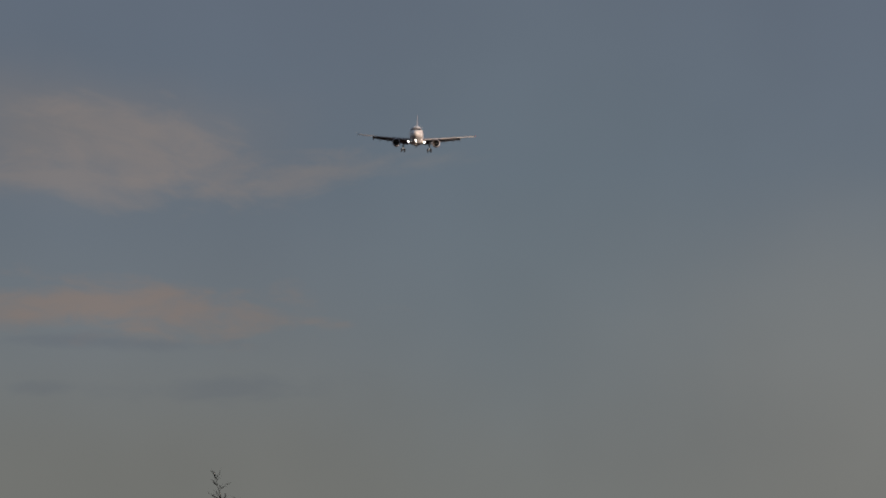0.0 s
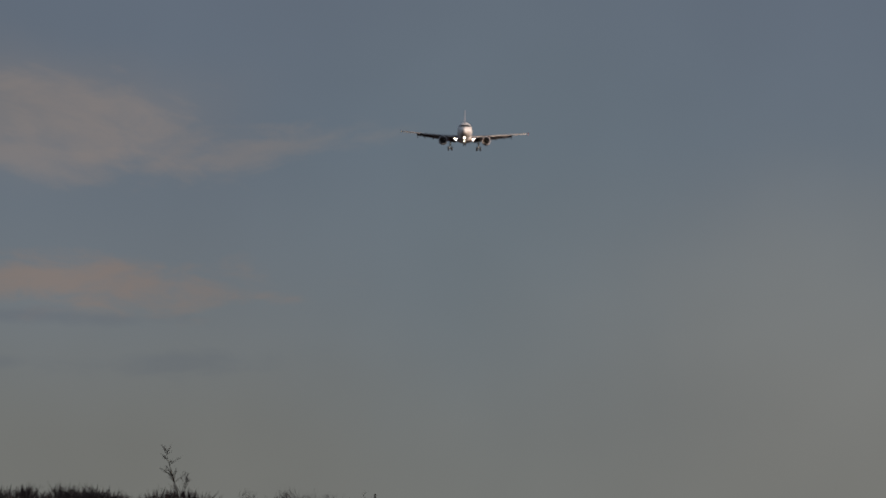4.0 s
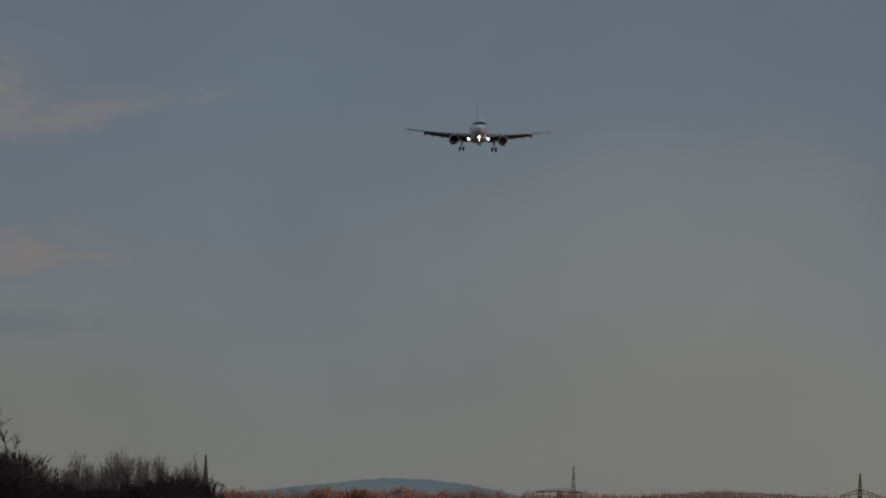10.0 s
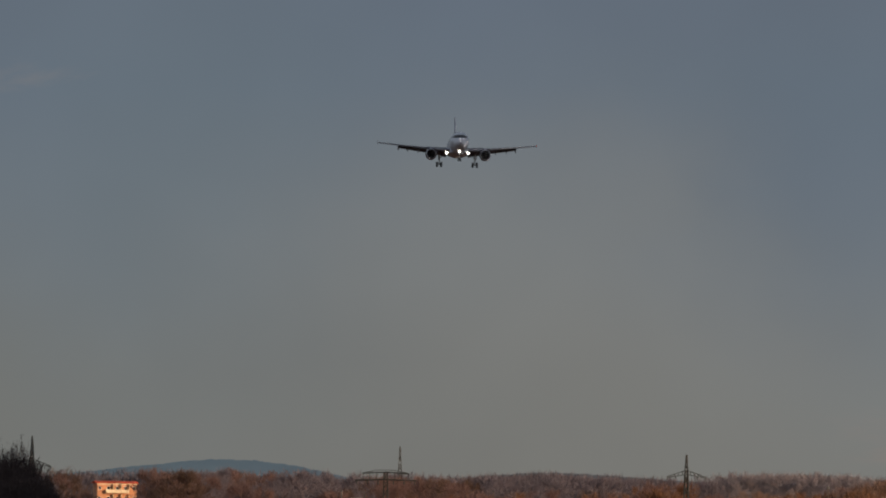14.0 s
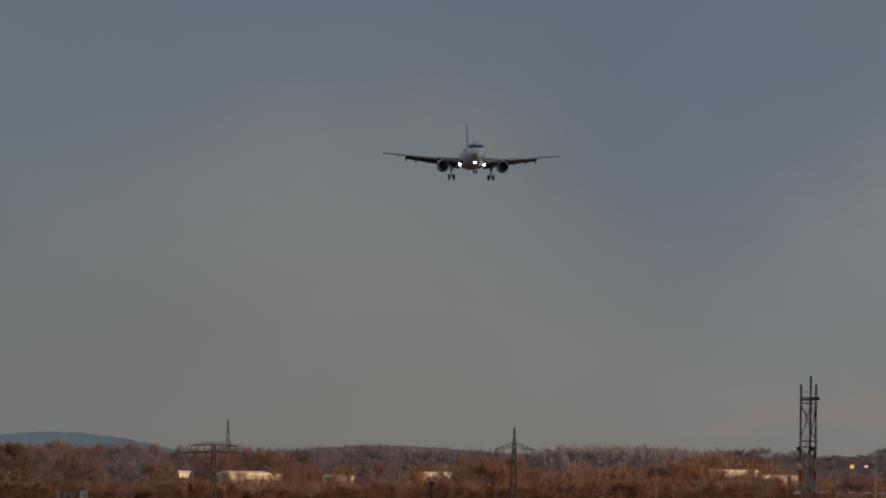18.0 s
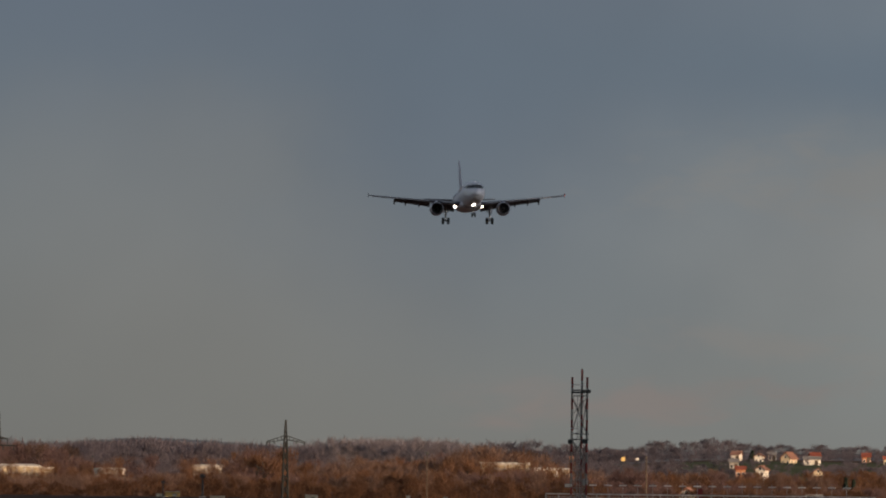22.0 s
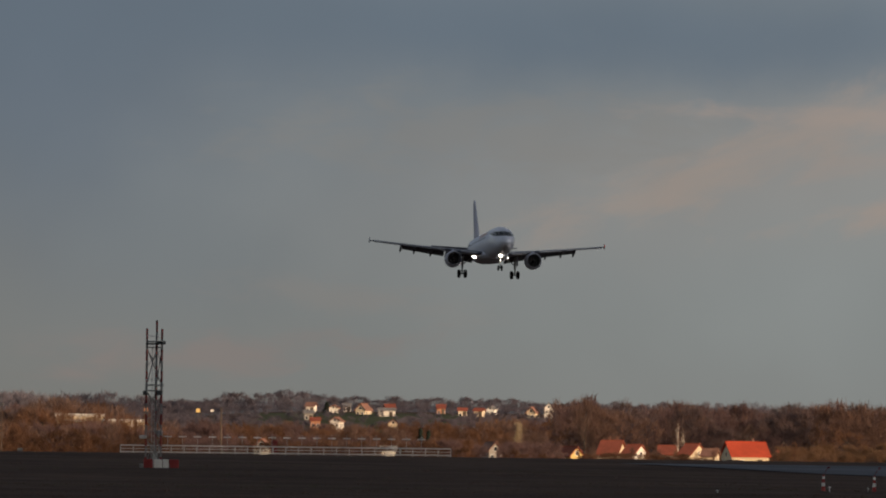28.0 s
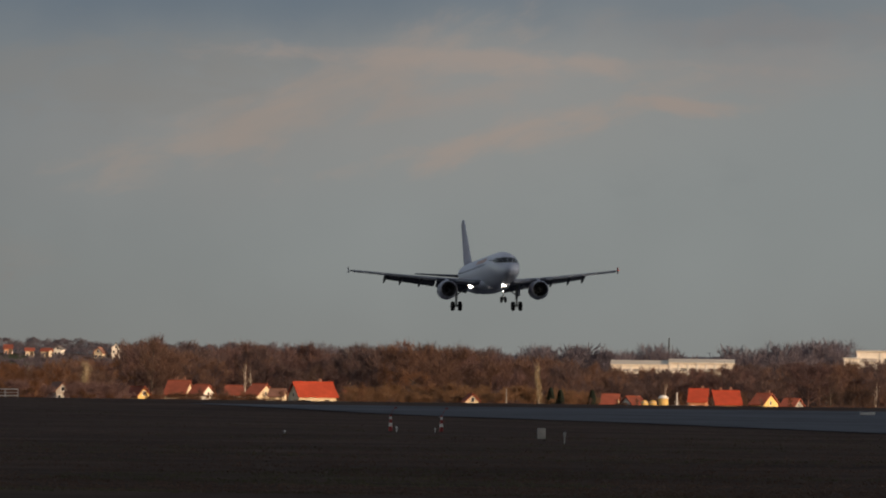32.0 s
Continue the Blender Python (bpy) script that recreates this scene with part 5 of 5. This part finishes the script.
def tree(kind, i, p, h, wide, turn, label, bark="bark", twig="twig", group="", name="tree"):
    """A tree as a thing: trunk and crown. Alike trees share their meshes."""
    key = (id(kind), i, bark, twig)
    wv, wf, cv_, cf = kind[i]
    if key not in MADE:
        MADE[key] = (cloudless("trunk", wv, wf, M[bark]), cloudless("crown", cv_, cf, M[twig]))
    ob = new(name)
    tagged(ob, label, "tree", group)
    ob.matrix_basis = pose(p.x, p.y, p.z - 0.1, 0, 0, turn) @ Matrix.Diagonal((h * wide, h * wide, h, 1))
    for nm, me in zip(("trunk", "crown"), MADE[key]):
        q = new(nm, me)
        q.parent = ob
    return ob


MADE = {}


def woods(name, places, kinds, wood_mat, twig_mat, label, category="trees"):
    """Many trees that nobody could count, as one stand: places are (x, y, z, height, width)."""
    rng = random.Random(len(places))
    ob = tagged(new(name), label, category, kind="stuff")
    for nm, mat, k0 in (("trunks", wood_mat, 0), ("crowns", twig_mat, 2)):
        vs, fs, base = [], [], 0
        r2 = random.Random(7)
        for x, y, z, h, w in places:
            t = kinds[r2.randrange(len(kinds))]
            a = r2.uniform(0, 2 * math.pi)
            c, s = math.cos(a), math.sin(a)
            v, f = t[k0], t[k0 + 1]
            q = np.empty_like(v)
            q[:, 0], q[:, 1], q[:, 2] = (v[:, 0] * c - v[:, 1] * s) * h * w + x, (v[:, 0] * s + v[:, 1] * c) * h * w + y, v[:, 2] * h + z
            vs.append(q), fs.append(f + base)
            base += len(v)
        o = new(nm, cloudless(nm, np.concatenate(vs), np.concatenate(fs), mat))
        o.parent = ob
        o["kind"] = "stuff"
    return ob


def mixed(label, places, kinds, tones, seed, category="trees"):
    """A stand in several tones that change from clump to clump."""
    sets = [[] for _ in tones]
    for p in places:
        w = 0.5 + 0.9 * noise.noise((p[0] * 0.035 + seed, p[1] * 0.012, 0.7)) + 0.12 * math.sin(p[0] * 12.9 + p[1] * 7.1)
        sets[min(len(tones) - 1, max(0, int(w * len(tones))))].append(p)
    for (name, mat, word), chosen in zip(tones, sets):
        if chosen:
            woods(name, chosen, kinds, M[mat], M[mat], word + " " + label, category)


def band(us, vs, d0, d1, n, seed, low=0.72, wide=(0.8, 1.25), umin=None, umax=None, gap=None):
    """Places along a tree line whose tops follow the skyline (us, vs)."""
    rng = random.Random(seed)
    out = []
    for i in range(n):
        u = (umin if umin is not None else us[0]) + ((umax if umax is not None else us[-1]) - (umin if umin is not None else us[0])) * (i + rng.random()) / n
        d = rng.uniform(d0, d1)
        v = float(np.interp(u, us, vs))
        g = footing(u, d)
        full = spot(u, v, d).z - g.z
        h = full * rng.uniform(low, 1.04) * 1.02
        if gap and gap[0] < u < gap[1]:
            h *= 0.45
        if d < 2480 and (82 < u < 124 or 226 < u < 258):
            h *= 0.3
        if h > 1:
            out.append((g.x, g.y, g.z - 0.2, h, rng.uniform(*wide) * min(1.35, max(1.0, 7 / h))))
    return out


# far woods on the rising ground, with distance haze painted into their twigs
FAR_U = (-2900, -2150, -1950, -1800, -1650, -1500, -1430, -1330, -1100, -1040, -950, -760, -640, -430, -380, -260, -160, 60, 200, 400, 800, 900, 1050, 1150, 1200, 1340, 1400, 1480, 1520, 1900)
FAR_V = (592, 580, 576, 578, 582, 582, 586, 587, 587, 590, 580, 580, 591, 599, 596, 588, 602, 604, 608, 610, 615, 618, 613, 614, 619, 619, 607, 607, 618, 613)
woods("mist_tinted_wood", band(FAR_U, FAR_V, 4250, 4400, 46, 3, 0.95, (0.9, 1.3), -950, -690), BROAD, M["twig_mist_tint"], M["twig_mist_tint"], "far winter wood with pale mist put into its colour")
woods("far_wood", band(FAR_U, [v - 5 for v in FAR_V], 4060, 4450, 155, 3, 0.88, (1.0, 1.6), -2900, -960) + band(FAR_U, [v - 10 for v in FAR_V], 4060, 4450, 240, 13, 0.72, (1.1, 1.6), -680, 1900), THICKET, M["twig_far"], M["twig_far"], "far winter wood with violet haze put into its brown")
MID_U = (-2200, -1900, -1850, -1820, -1780, -1700, -1500, -1300, -1120, -1096, -1050, -1006, -985, -790, -760, -700, -600, -560, -530, -480, -200, 0, 150, 230, 250, 268, 290, 420, 560, 600, 630, 662, 690, 715, 742, 776, 800, 860, 960, 1080, 1300, 1450, 1600, 1900)
MID_V = (568, 568, 576, 564, 576, 570, 580, 600, 614, 600, 593, 600, 614, 615, 602, 595, 596, 606, 622, 635, 638, 640, 630, 620, 598, 591, 606, 606, 609, 618, 611, 600, 598, 602, 594, 596, 606, 615, 624, 650, 648, 642, 634, 634)
mixed("winter wood beyond the bushes", band(MID_U, [v + 3 for v in MID_V], 3100, 3450, 260, 4, 0.66, (0.9, 1.5), -2200, -380, (-2076, -1962)), BROAD,
      (("grey_wood", "twig_far", "haze-tinted grey"), ("plum_wood", "twig_plum", "plum-brown bare"), ("brown_wood", "twig", "brown bare")), 3.0)
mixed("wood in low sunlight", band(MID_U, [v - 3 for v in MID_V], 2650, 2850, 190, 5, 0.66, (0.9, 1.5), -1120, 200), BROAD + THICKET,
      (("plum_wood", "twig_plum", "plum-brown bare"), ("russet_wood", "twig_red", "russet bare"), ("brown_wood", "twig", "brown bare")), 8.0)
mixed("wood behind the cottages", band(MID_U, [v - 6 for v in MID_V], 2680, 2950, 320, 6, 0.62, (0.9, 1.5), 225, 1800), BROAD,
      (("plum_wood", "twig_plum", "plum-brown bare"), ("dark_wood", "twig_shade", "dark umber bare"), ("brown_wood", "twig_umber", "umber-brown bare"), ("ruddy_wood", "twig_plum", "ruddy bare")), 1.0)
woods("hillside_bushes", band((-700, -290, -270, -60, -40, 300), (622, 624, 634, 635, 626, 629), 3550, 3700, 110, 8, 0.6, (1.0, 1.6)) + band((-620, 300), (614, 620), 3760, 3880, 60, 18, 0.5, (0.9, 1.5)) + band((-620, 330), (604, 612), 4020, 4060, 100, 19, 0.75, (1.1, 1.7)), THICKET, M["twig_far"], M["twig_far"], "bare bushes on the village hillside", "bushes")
# russet thicket before them
THI_U = (-2200, -1900, -1700, -1500, -1300, -1120, -1000, -700, -560, -400, 0, 220, 260, 480, 520, 900, 1000, 1400, 1800)
THI_V = (640, 638, 638, 640, 640, 638, 642, 632, 634, 660, 664, 672, 685, 688, 698, 702, 706, 710, 708)
mixed("thicket in low sunlight", band(THI_U, THI_V, 2350, 2440, 400, 9, 0.74, (0.8, 1.3), -2150, 230, (-2076, -1962)), THICKET,
      (("plum_thicket", "twig_plum", "plum-brown bare"), ("russet_thicket", "twig_red", "russet bare"), ("brown_thicket", "twig", "brown bare")), 5.0, "bushes")
woods("low_scrub", band(THI_U, [v + 10 for v in THI_V], 2260, 2330, 140, 10, 0.5, (0.8, 1.3), -2150, 230), THICKET, M["twig_red"], M["twig_red"], "low russet scrub in sunlight", "bushes")
woods("golden_bushes", band((560, 620, 700, 800, 900, 1000, 1060), (690, 678, 672, 674, 676, 682, 694), 2500, 2570, 110, 31, 0.55, (0.8, 1.2)), THICKET, M["twig_gold"], M["twig_gold"], "bare brown bushes before the wood, tinted gold for sunlight", "bushes")
woods("garden_bushes", band(THI_U, [v + 2 for v in THI_V], 2440, 2640, 130, 12, 0.55, (1.0, 1.8), 215, 1800), THICKET, M["twig"], M["twig"], "bare garden bushes between the cottages", "bushes")

woods("field_hedge", band(THI_U, [v + 6 for v in THI_V], 2360, 2430, 125, 21, 0.5, (1.0, 1.8), 262, 1800), THICKET, M["twig_red"], M["twig_red"], "low russet hedge before the cottages", "bushes")

woods("veil_bushes", band((-1650, -1570), (629, 629), 2900, 3000, 22, 41, 0.8, (1.0, 1.5)) + band((-1195, -1105), (640, 640), 2900, 2980, 22, 45, 0.8, (1.0, 1.5)) + band((1470, 1660), (644, 645), 3450, 3600, 32, 47, 0.85, (1.0, 1.5)) + band((1470, 1660), (676, 678), 2700, 2800, 28, 48, 0.8, (0.9, 1.3)) + band((-1345, -1290), (643, 643), 2850, 2920, 14, 46, 0.8, (1.0, 1.5)) + band((-1530, -1420), (640, 642), 2850, 2950, 26, 42, 0.7, (1.0, 1.5)) + band((-680, -500), (628, 638), 2480, 2530, 44, 43, 0.7, (0.8, 1.2)) + band((1070, 1310), (650, 652), 3150, 3250, 60, 44, 0.8, (1.0, 1.5)),
      THICKET, M["twig"], M["twig"], "bare brown bushes before the sheds", "bushes")

woods("veil_trees", band((-1530, -1290), (614, 612), 2800, 2880, 34, 61, 0.7, (0.8, 1.2)) + band((-1190, -1115), (612, 612), 2800, 2880, 12, 62, 0.7, (0.8, 1.2)) + band((-672, -505), (606, 616), 2455, 2500, 30, 63, 0.7, (0.7, 1.0)),
      SLIM, M["twig_red"], M["twig_red"], "slim bare brown trees before the sheds")
woods("ridge_wood", band((-1440, -1340, -1260, -1180, -1090, -1040), (592, 581, 577, 580, 591, 597), 4440, 4560, 52, 51, 0.92, (1.0, 1.5)), THICKET, M["twig_far"], M["twig_far"], "haze-tinted wood on the far ridge")

# single trees that stand out
for k, (u, v, d, kind, i, wide, bk, tw, lb) in enumerate((
        (434, 630, 2560, SPARE, 1, 0.8, "birch", "twig", "pale-barked birch before the dark wood"),
        (446, 636, 2560, SPARE, 2, 0.7, "birch", "twig", "pale-barked birch before the dark wood"),
        (268, 590, 2700, BROAD, 0, 0.8, "bark", "twig", "tall bare tree above the wood"),
        (955, 634, 2475, POPLAR, 0, 0.6, "birch", "twig_pale", "tall slim poplar lit by low sun"),
        (152, 632, 2440, POPLAR, 1, 0.9, "birch", "twig_pale", "slim pale poplar among bushes"),
        (678, 634, 2560, SLIM, 3, 1.5, "twig", "twig_red", "broad bare willow lit by low sun"),
        (740, 650, 2560, BROAD, 3, 1.2, "bark", "twig_red", "broad russet tree in sunlight"),
        (1180, 668, 2560, SLIM, 0, 1.0, "birch", "twig", "slim pale birch by the silos"),
        (1470, 660, 2560, BROAD, 4, 1.0, "bark", "twig", "bare brown tree by cottages"),
        (1550, 664, 2520, SLIM, 3, 1.0, "birch", "twig", "slim pale birch among bushes"),
        (560, 640, 2600, BROAD, 5, 1.0, "bark", "twig", "bare tree behind the long cottage"),
        (-1060, 604, 2600, THICKET, 0, 1.3, "bark", "twig_red", "large russet willow by the pylon"),
        (-700, 600, 2560, THICKET, 1, 1.3, "bark", "twig_red", "large russet willow in sunlight"))):
    g = footing(u, d)
    tree(kind, i, g, (spot(u, v, d).z - g.z) * 1.02, wide, 40 * k, lb, bk, tw, "single trees by the village")


def conifer(u, v, d, wide):
    g = footing(u, d)
    h = spot(u, v, d).z - g.z
    rng = random.Random(int(u))
    ob = tagged(new("conifer"), "dark green conifer among bare trees", "tree")
    ob.matrix_basis = pose(*g)
    part("trunk", rod(bmesh.new(), (0, 0, -0.2), (0, 0, h * 0.95), 0.22, 0.03), M["bark"], ob)
    tris = []
    for i in range(900):
        w = rng.random() ** 0.7
        r = wide * (1 - w) * rng.uniform(0.5, 1.05) + 0.05
        a = rng.uniform(0, 2 * math.pi)
        p = Vector((math.cos(a) * r, math.sin(a) * r, h * (0.06 + 0.94 * w)))
        q = p + Vector((math.cos(a), math.sin(a), -0.5)) * rng.uniform(0.2, 0.5)
        s = Vector((-math.sin(a), math.cos(a), 0.2)) * 0.16
        tris.append((p - s, p + s, q))
    v_, f_ = crown_arrays(tris)
    c = new("crown", cloudless("crown", v_, f_, M["fir"]))
    c.parent = ob


for u, v, d, w in ((975, 686, 2520, 1.6), (992, 690, 2520, 1.3), (-22, 652, 2600, 1.4), (-8, 656, 2600, 1.3), (-188, 605, 3960, 1.5), (1048, 690, 2500, 1.4)):
    conifer(u, v, d, w)

# small bare garden trees before the cottages
rng = random.Random(12)
for k, (u, v) in enumerate(((118, 684), (262, 682), (284, 678), (318, 688), (352, 680), (381, 676), (404, 684), (428, 686), (468, 690), (497, 684), (604, 680), (640, 672), (1044, 700), (1096, 702), (1128, 700), (1206, 690), (1262, 698), (1318, 688), (1352, 700), (1400, 698), (1446, 700))):
    d = 2425 + rng.uniform(0, 25)
    g = footing(u, d)
    tree(SLIM, k % 5, g, spot(u, v, d).z - g.z, rng.uniform(0.9, 1.4), rng.uniform(0, 360), "small bare garden tree before the cottages", "twig", ("twig", "twig_red")[k % 2], "garden trees by the cottages")

# ---- grass of the airfield, in tussocks ----
def tussocks(name, n, seed, mat, label, cut=0.0):
    rng = random.Random(seed)
    vs, fs = [], []
    while len(fs) < n * 5:
        u, v = rng.uniform(-960, 1640), rng.uniform(5, 176)
        d = EYE_H * RAD / v
        if d > 1950:
            continue
        g = footing(u, d, 700)
        if 353 < g.x < 456 and g.y < 1665:
            continue
        if noise.noise((g.x * 0.03, g.y * 0.012, seed)) < cut:
            continue
        w, h = rng.uniform(0.3, 1.0), rng.uniform(0.04, 0.12)
        for b in range(5):
            a = rng.uniform(0, 2 * math.pi)
            o = Vector((g.x + rng.uniform(-w, w), g.y + rng.uniform(-w, w), g.z - 0.02))
            sd = Vector((math.cos(a), math.sin(a), 0)) * rng.uniform(0.05, 0.14)
            tip = o + Vector((rng.gauss(0, 0.08), rng.gauss(0, 0.08), h * rng.uniform(0.6, 1.2)))
            i = len(vs)
            vs += [o - sd, o + sd, tip]
            fs.append((i, i + 1, i + 2))
    return tagged(new(name, cloudless(name, np.array([tuple(p) for p in vs]), np.array(fs), M[mat])), label, "grass", kind="stuff")


EYE_H = 4.48
tussocks("grass", 14000, 3, "tussock", "short dry winter grass of the airfield", -0.25)
tussocks("green_grass", 6000, 8, "tussock_green", "damp greenish grass in patches of the airfield", 0.1)

# ---- dark copse near the airfield ----
COP_U = (-3020, -2800, -2700, -2600, -2500, -2470, -2430, -2360, -2300, -2260, -2212, -2185, -2168, -2150, -2135, -2122)
COP_V = (505, 498, 496, 495, 505, 548, 558, 562, 558, 548, 541, 546, 560, 580, 606, 645)
rng = random.Random(4)
for k in range(180):
    u = -3010 + 835 * (k + rng.uniform(-1.5, 2.5)) / 180
    v = float(np.interp(u, (-3020, -2600, -2480, -2440, -2400, -2350, -2310, -2260, -2200, -2160), (522, 518, 528, 531, 514, 507, 502, 512, 522, 534)))
    v += rng.choice((-6, 0, 8, 18, 30)) + rng.uniform(-4, 6)
    d = rng.uniform(1500, 1590)
    g = footing(u, d)
    tree(STEM, k % 6, g, spot(u, v, d).z - g.z, rng.uniform(0.7, 1.0), rng.uniform(0, 360), "slim bare grey-brown tree of the copse", "twig_grey", "twig_grey", "trees of the copse")
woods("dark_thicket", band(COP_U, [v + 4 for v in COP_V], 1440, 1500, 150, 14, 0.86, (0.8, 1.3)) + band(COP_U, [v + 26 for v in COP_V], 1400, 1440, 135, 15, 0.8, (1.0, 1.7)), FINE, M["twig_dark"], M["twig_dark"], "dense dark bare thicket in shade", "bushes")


def lone_tree(path, d, r, tufts, seed, label):
    """A thin bare tree whose trunk bends along path, with a few sprays of twigs."""
    rng = random.Random(seed)
    g = footing(path[0][0], d)
    pts = [g] + [spot(u, v, d) for u, v in path]
    ob = tagged(new("tree"), label, "tree")
    ob.matrix_basis = Matrix.Translation(g)
    n = len(pts) - 1
    bars = [(a - g, b - g, r * (1 - 0.85 * i / n), r * (1 - 0.85 * (i + 1) / n)) for i, (a, b) in enumerate(zip(pts, pts[1:]))]
    twigs = []
    for w, side, length, count in tufts:
        k = min(n - 1, int(w * n))
        p = pts[k].lerp(pts[k + 1], w * n - k) - g
        way = Vector((side, rng.uniform(-0.4, 0.4), 0.9)).normalized()
        end = p + way * length
        bars.append((p, end, r * 0.30, r * 0.12))
        for _ in range(count):
            o = p.lerp(end, rng.uniform(0.25, 1.0))
            d2 = (way + Vector((rng.gauss(0, 0.5), rng.gauss(0, 0.5), rng.gauss(0.25, 0.35)))).normalized() * rng.uniform(0.25, 0.85)
            s = Vector((rng.uniform(-1, 1), rng.uniform(-1, 1), 0)).normalized() * 0.028
            twigs.append((o - s, o + s, o + d2))
    wv, wf = wood_arrays(bars, 5)
    cv_, cf = crown_arrays(twigs)
    for nm, me in (("trunk", cloudless("trunk", wv, wf, M["bark"])), ("crown", cloudless("crown", cv_, cf, M["twig_grey"]))):
        q = new(nm, me)
        q.parent = ob
    return ob


rng = random.Random(17)
lone_tree(((-2500, 600), (-2511, 548), (-2520, 518), (-2526, 494), (-2533, 470), (-2538, 452), (-2541, 436)), 1495, 0.105,
          [(rng.uniform(0.45, 0.99), rng.gauss(0, 0.8), rng.uniform(0.3, 1.3), rng.randrange(5, 10)) for _ in range(26)] + [(0.62, -1.6, 1.9, 14), (0.55, 1.2, 1.7, 12), (0.74, 1.3, 1.5, 12)], 5, "tall thin bare tree bending above the copse")
lone_tree(((-2500, 560), (-2507, 515), (-2505, 500), (-2500, 482)), 1490, 0.06,
          [(rng.uniform(0.5, 0.98), rng.gauss(0, 0.6), rng.uniform(0.3, 0.8), 8) for _ in range(10)], 6, "slender bare sapling above the copse")
lone_tree(((-2188, 580), (-2189, 545), (-2190, 524)), 1500, 0.06,
          [(rng.uniform(0.5, 0.98), rng.gauss(0, 0.5), rng.uniform(0.3, 0.7), 8) for _ in range(7)], 7, "slender bare sapling at the copse's end")

# signs catching the sun on the hillside
for u, v, w, h, c, lb in ((-416, 621, 9, 9, "wall_yellow", "yellow square board in low sunlight"), (-508, 619, 8, 8, "wall_brick", "orange square board in low sunlight"),
                          (-391, 621, 8, 5, "wall_white", "small white board in low sunlight"), (-1622, 616, 7, 9, "wall_brick", "orange board on a post"), (-1206, 625, 6, 3, "wall_white", "small white board in low sunlight")):
    d = 3500
    p, g = spot(u, v, d), footing(u, d)
    k = d / RAD
    ob = tagged(new("billboard"), lb, "billboard")
    ob.matrix_basis = pose(g.x, g.y, g.z, 0, 0, facing(u))
    part("board", boxed((0, 0, p.z - g.z), (w * k * 0.8, 0.2, h * k * 0.8), bevel=0.03), M[c], ob)
    for s in (-1, 1):
        part("post", boxed((s * w * k * 0.35, 0.2, (p.z - g.z) / 2), (0.15, 0.15, p.z - g.z)), M["dark_steel"], ob)

# meadow on the hillside
mv = []
us_, ds_ = np.linspace(-330, 60, 30), np.linspace(3640, 3960, 12)
for d in ds_:
    for u in us_:
        g = footing(u, d)
        mv.append((g.x, g.y, g.z + 0.25))
mf = [(j * 30 + i, j * 30 + i + 1, (j + 1) * 30 + i + 1, (j + 1) * 30 + i) for j in range(11) for i in range(29)]
tagged(new("meadow", cloudless("meadow", mv, mf, M["field"])), "green hillside meadow below the houses", "meadow", kind="structure")


# ---- what moves ----
def motions():
    flight = [
        (0, 381.70, 3722.19, 141.29, -0.35, -3.10, -96.40), (1, 380.25, 3649.06, 137.00, -0.37, -3.10, -96.34), (2, 380.41, 3576.14, 132.86, -0.39, -3.10, -96.28),
        (2.5, 380.13, 3539.86, 130.92, -0.40, -3.10, -96.25), (4.5, 377.96, 3395.81, 123.14, -0.44, -3.10, -96.12),
        (5, 378.04, 3359.96, 121.20, -0.45, -3.10, -96.09), (6, 377.35, 3288.65, 117.45, -0.47, -3.10, -96.03), (7, 376.54, 3217.73, 113.53, -0.49, -3.10, -95.97),
        (8, 375.96, 3147.15, 109.84, -0.51, -3.10, -95.91), (9, 375.26, 3076.97, 106.01, -0.53, -3.10, -95.85), (10, 374.66, 3007.14, 102.27, -0.55, -3.10, -95.79),
        (11, 374.38, 2937.65, 98.19, -0.57, -3.10, -95.73), (12, 373.92, 2868.56, 94.23, -0.59, -3.10, -95.67), (13, 373.67, 2799.80, 90.54, -0.60, -3.10, -95.61),
        (14, 373.24, 2731.43, 86.93, -0.62, -3.10, -95.55), (14.5, 373.17, 2697.37, 85.24, -0.63, -3.10, -95.52), (16.5, 372.83, 2562.03, 77.85, -0.67, -3.10, -95.40),
        (17, 372.83, 2528.40, 75.96, -0.56, -3.10, -95.36), (18, 372.73, 2461.44, 72.12, -0.35, -3.10, -95.27), (19, 372.75, 2394.81, 68.29, -0.13, -3.10, -95.18),
        (20, 372.60, 2328.57, 64.56, 0.08, -3.10, -95.10), (21, 372.50, 2262.66, 60.90, 0.30, -3.10, -95.01), (22, 372.15, 2197.15, 57.23, 0.70, -3.10, -94.92),
        (23, 372.02, 2131.94, 53.58, 1.10, -3.10, -94.84), (24, 372.05, 2067.05, 50.06, 1.50, -3.10, -94.75), (24.5, 372.02, 2034.73, 48.33, 1.20, -3.10, -94.67),
        (26.5, 371.77, 1906.32, 40.66, 0.01, -3.10, -94.34), (27, 371.73, 1874.42, 38.79, -0.27, -3.10, -94.26), (28, 372.10, 1810.75, 35.22, -0.85, -3.10, -94.10),
        (29, 372.80, 1747.32, 31.81, -0.53, -3.10, -94.08), (30, 373.55, 1684.17, 28.32, -0.20, -3.10, -94.05), (31, 374.43, 1621.27, 24.69, 0.24, -3.10, -94.03),
        (32, 375.23, 1558.65, 21.05, 0.68, -3.10, -94.00),
    ]
    walk(plane, [(t, pose(*row)) for t, *row in flight])


motions()
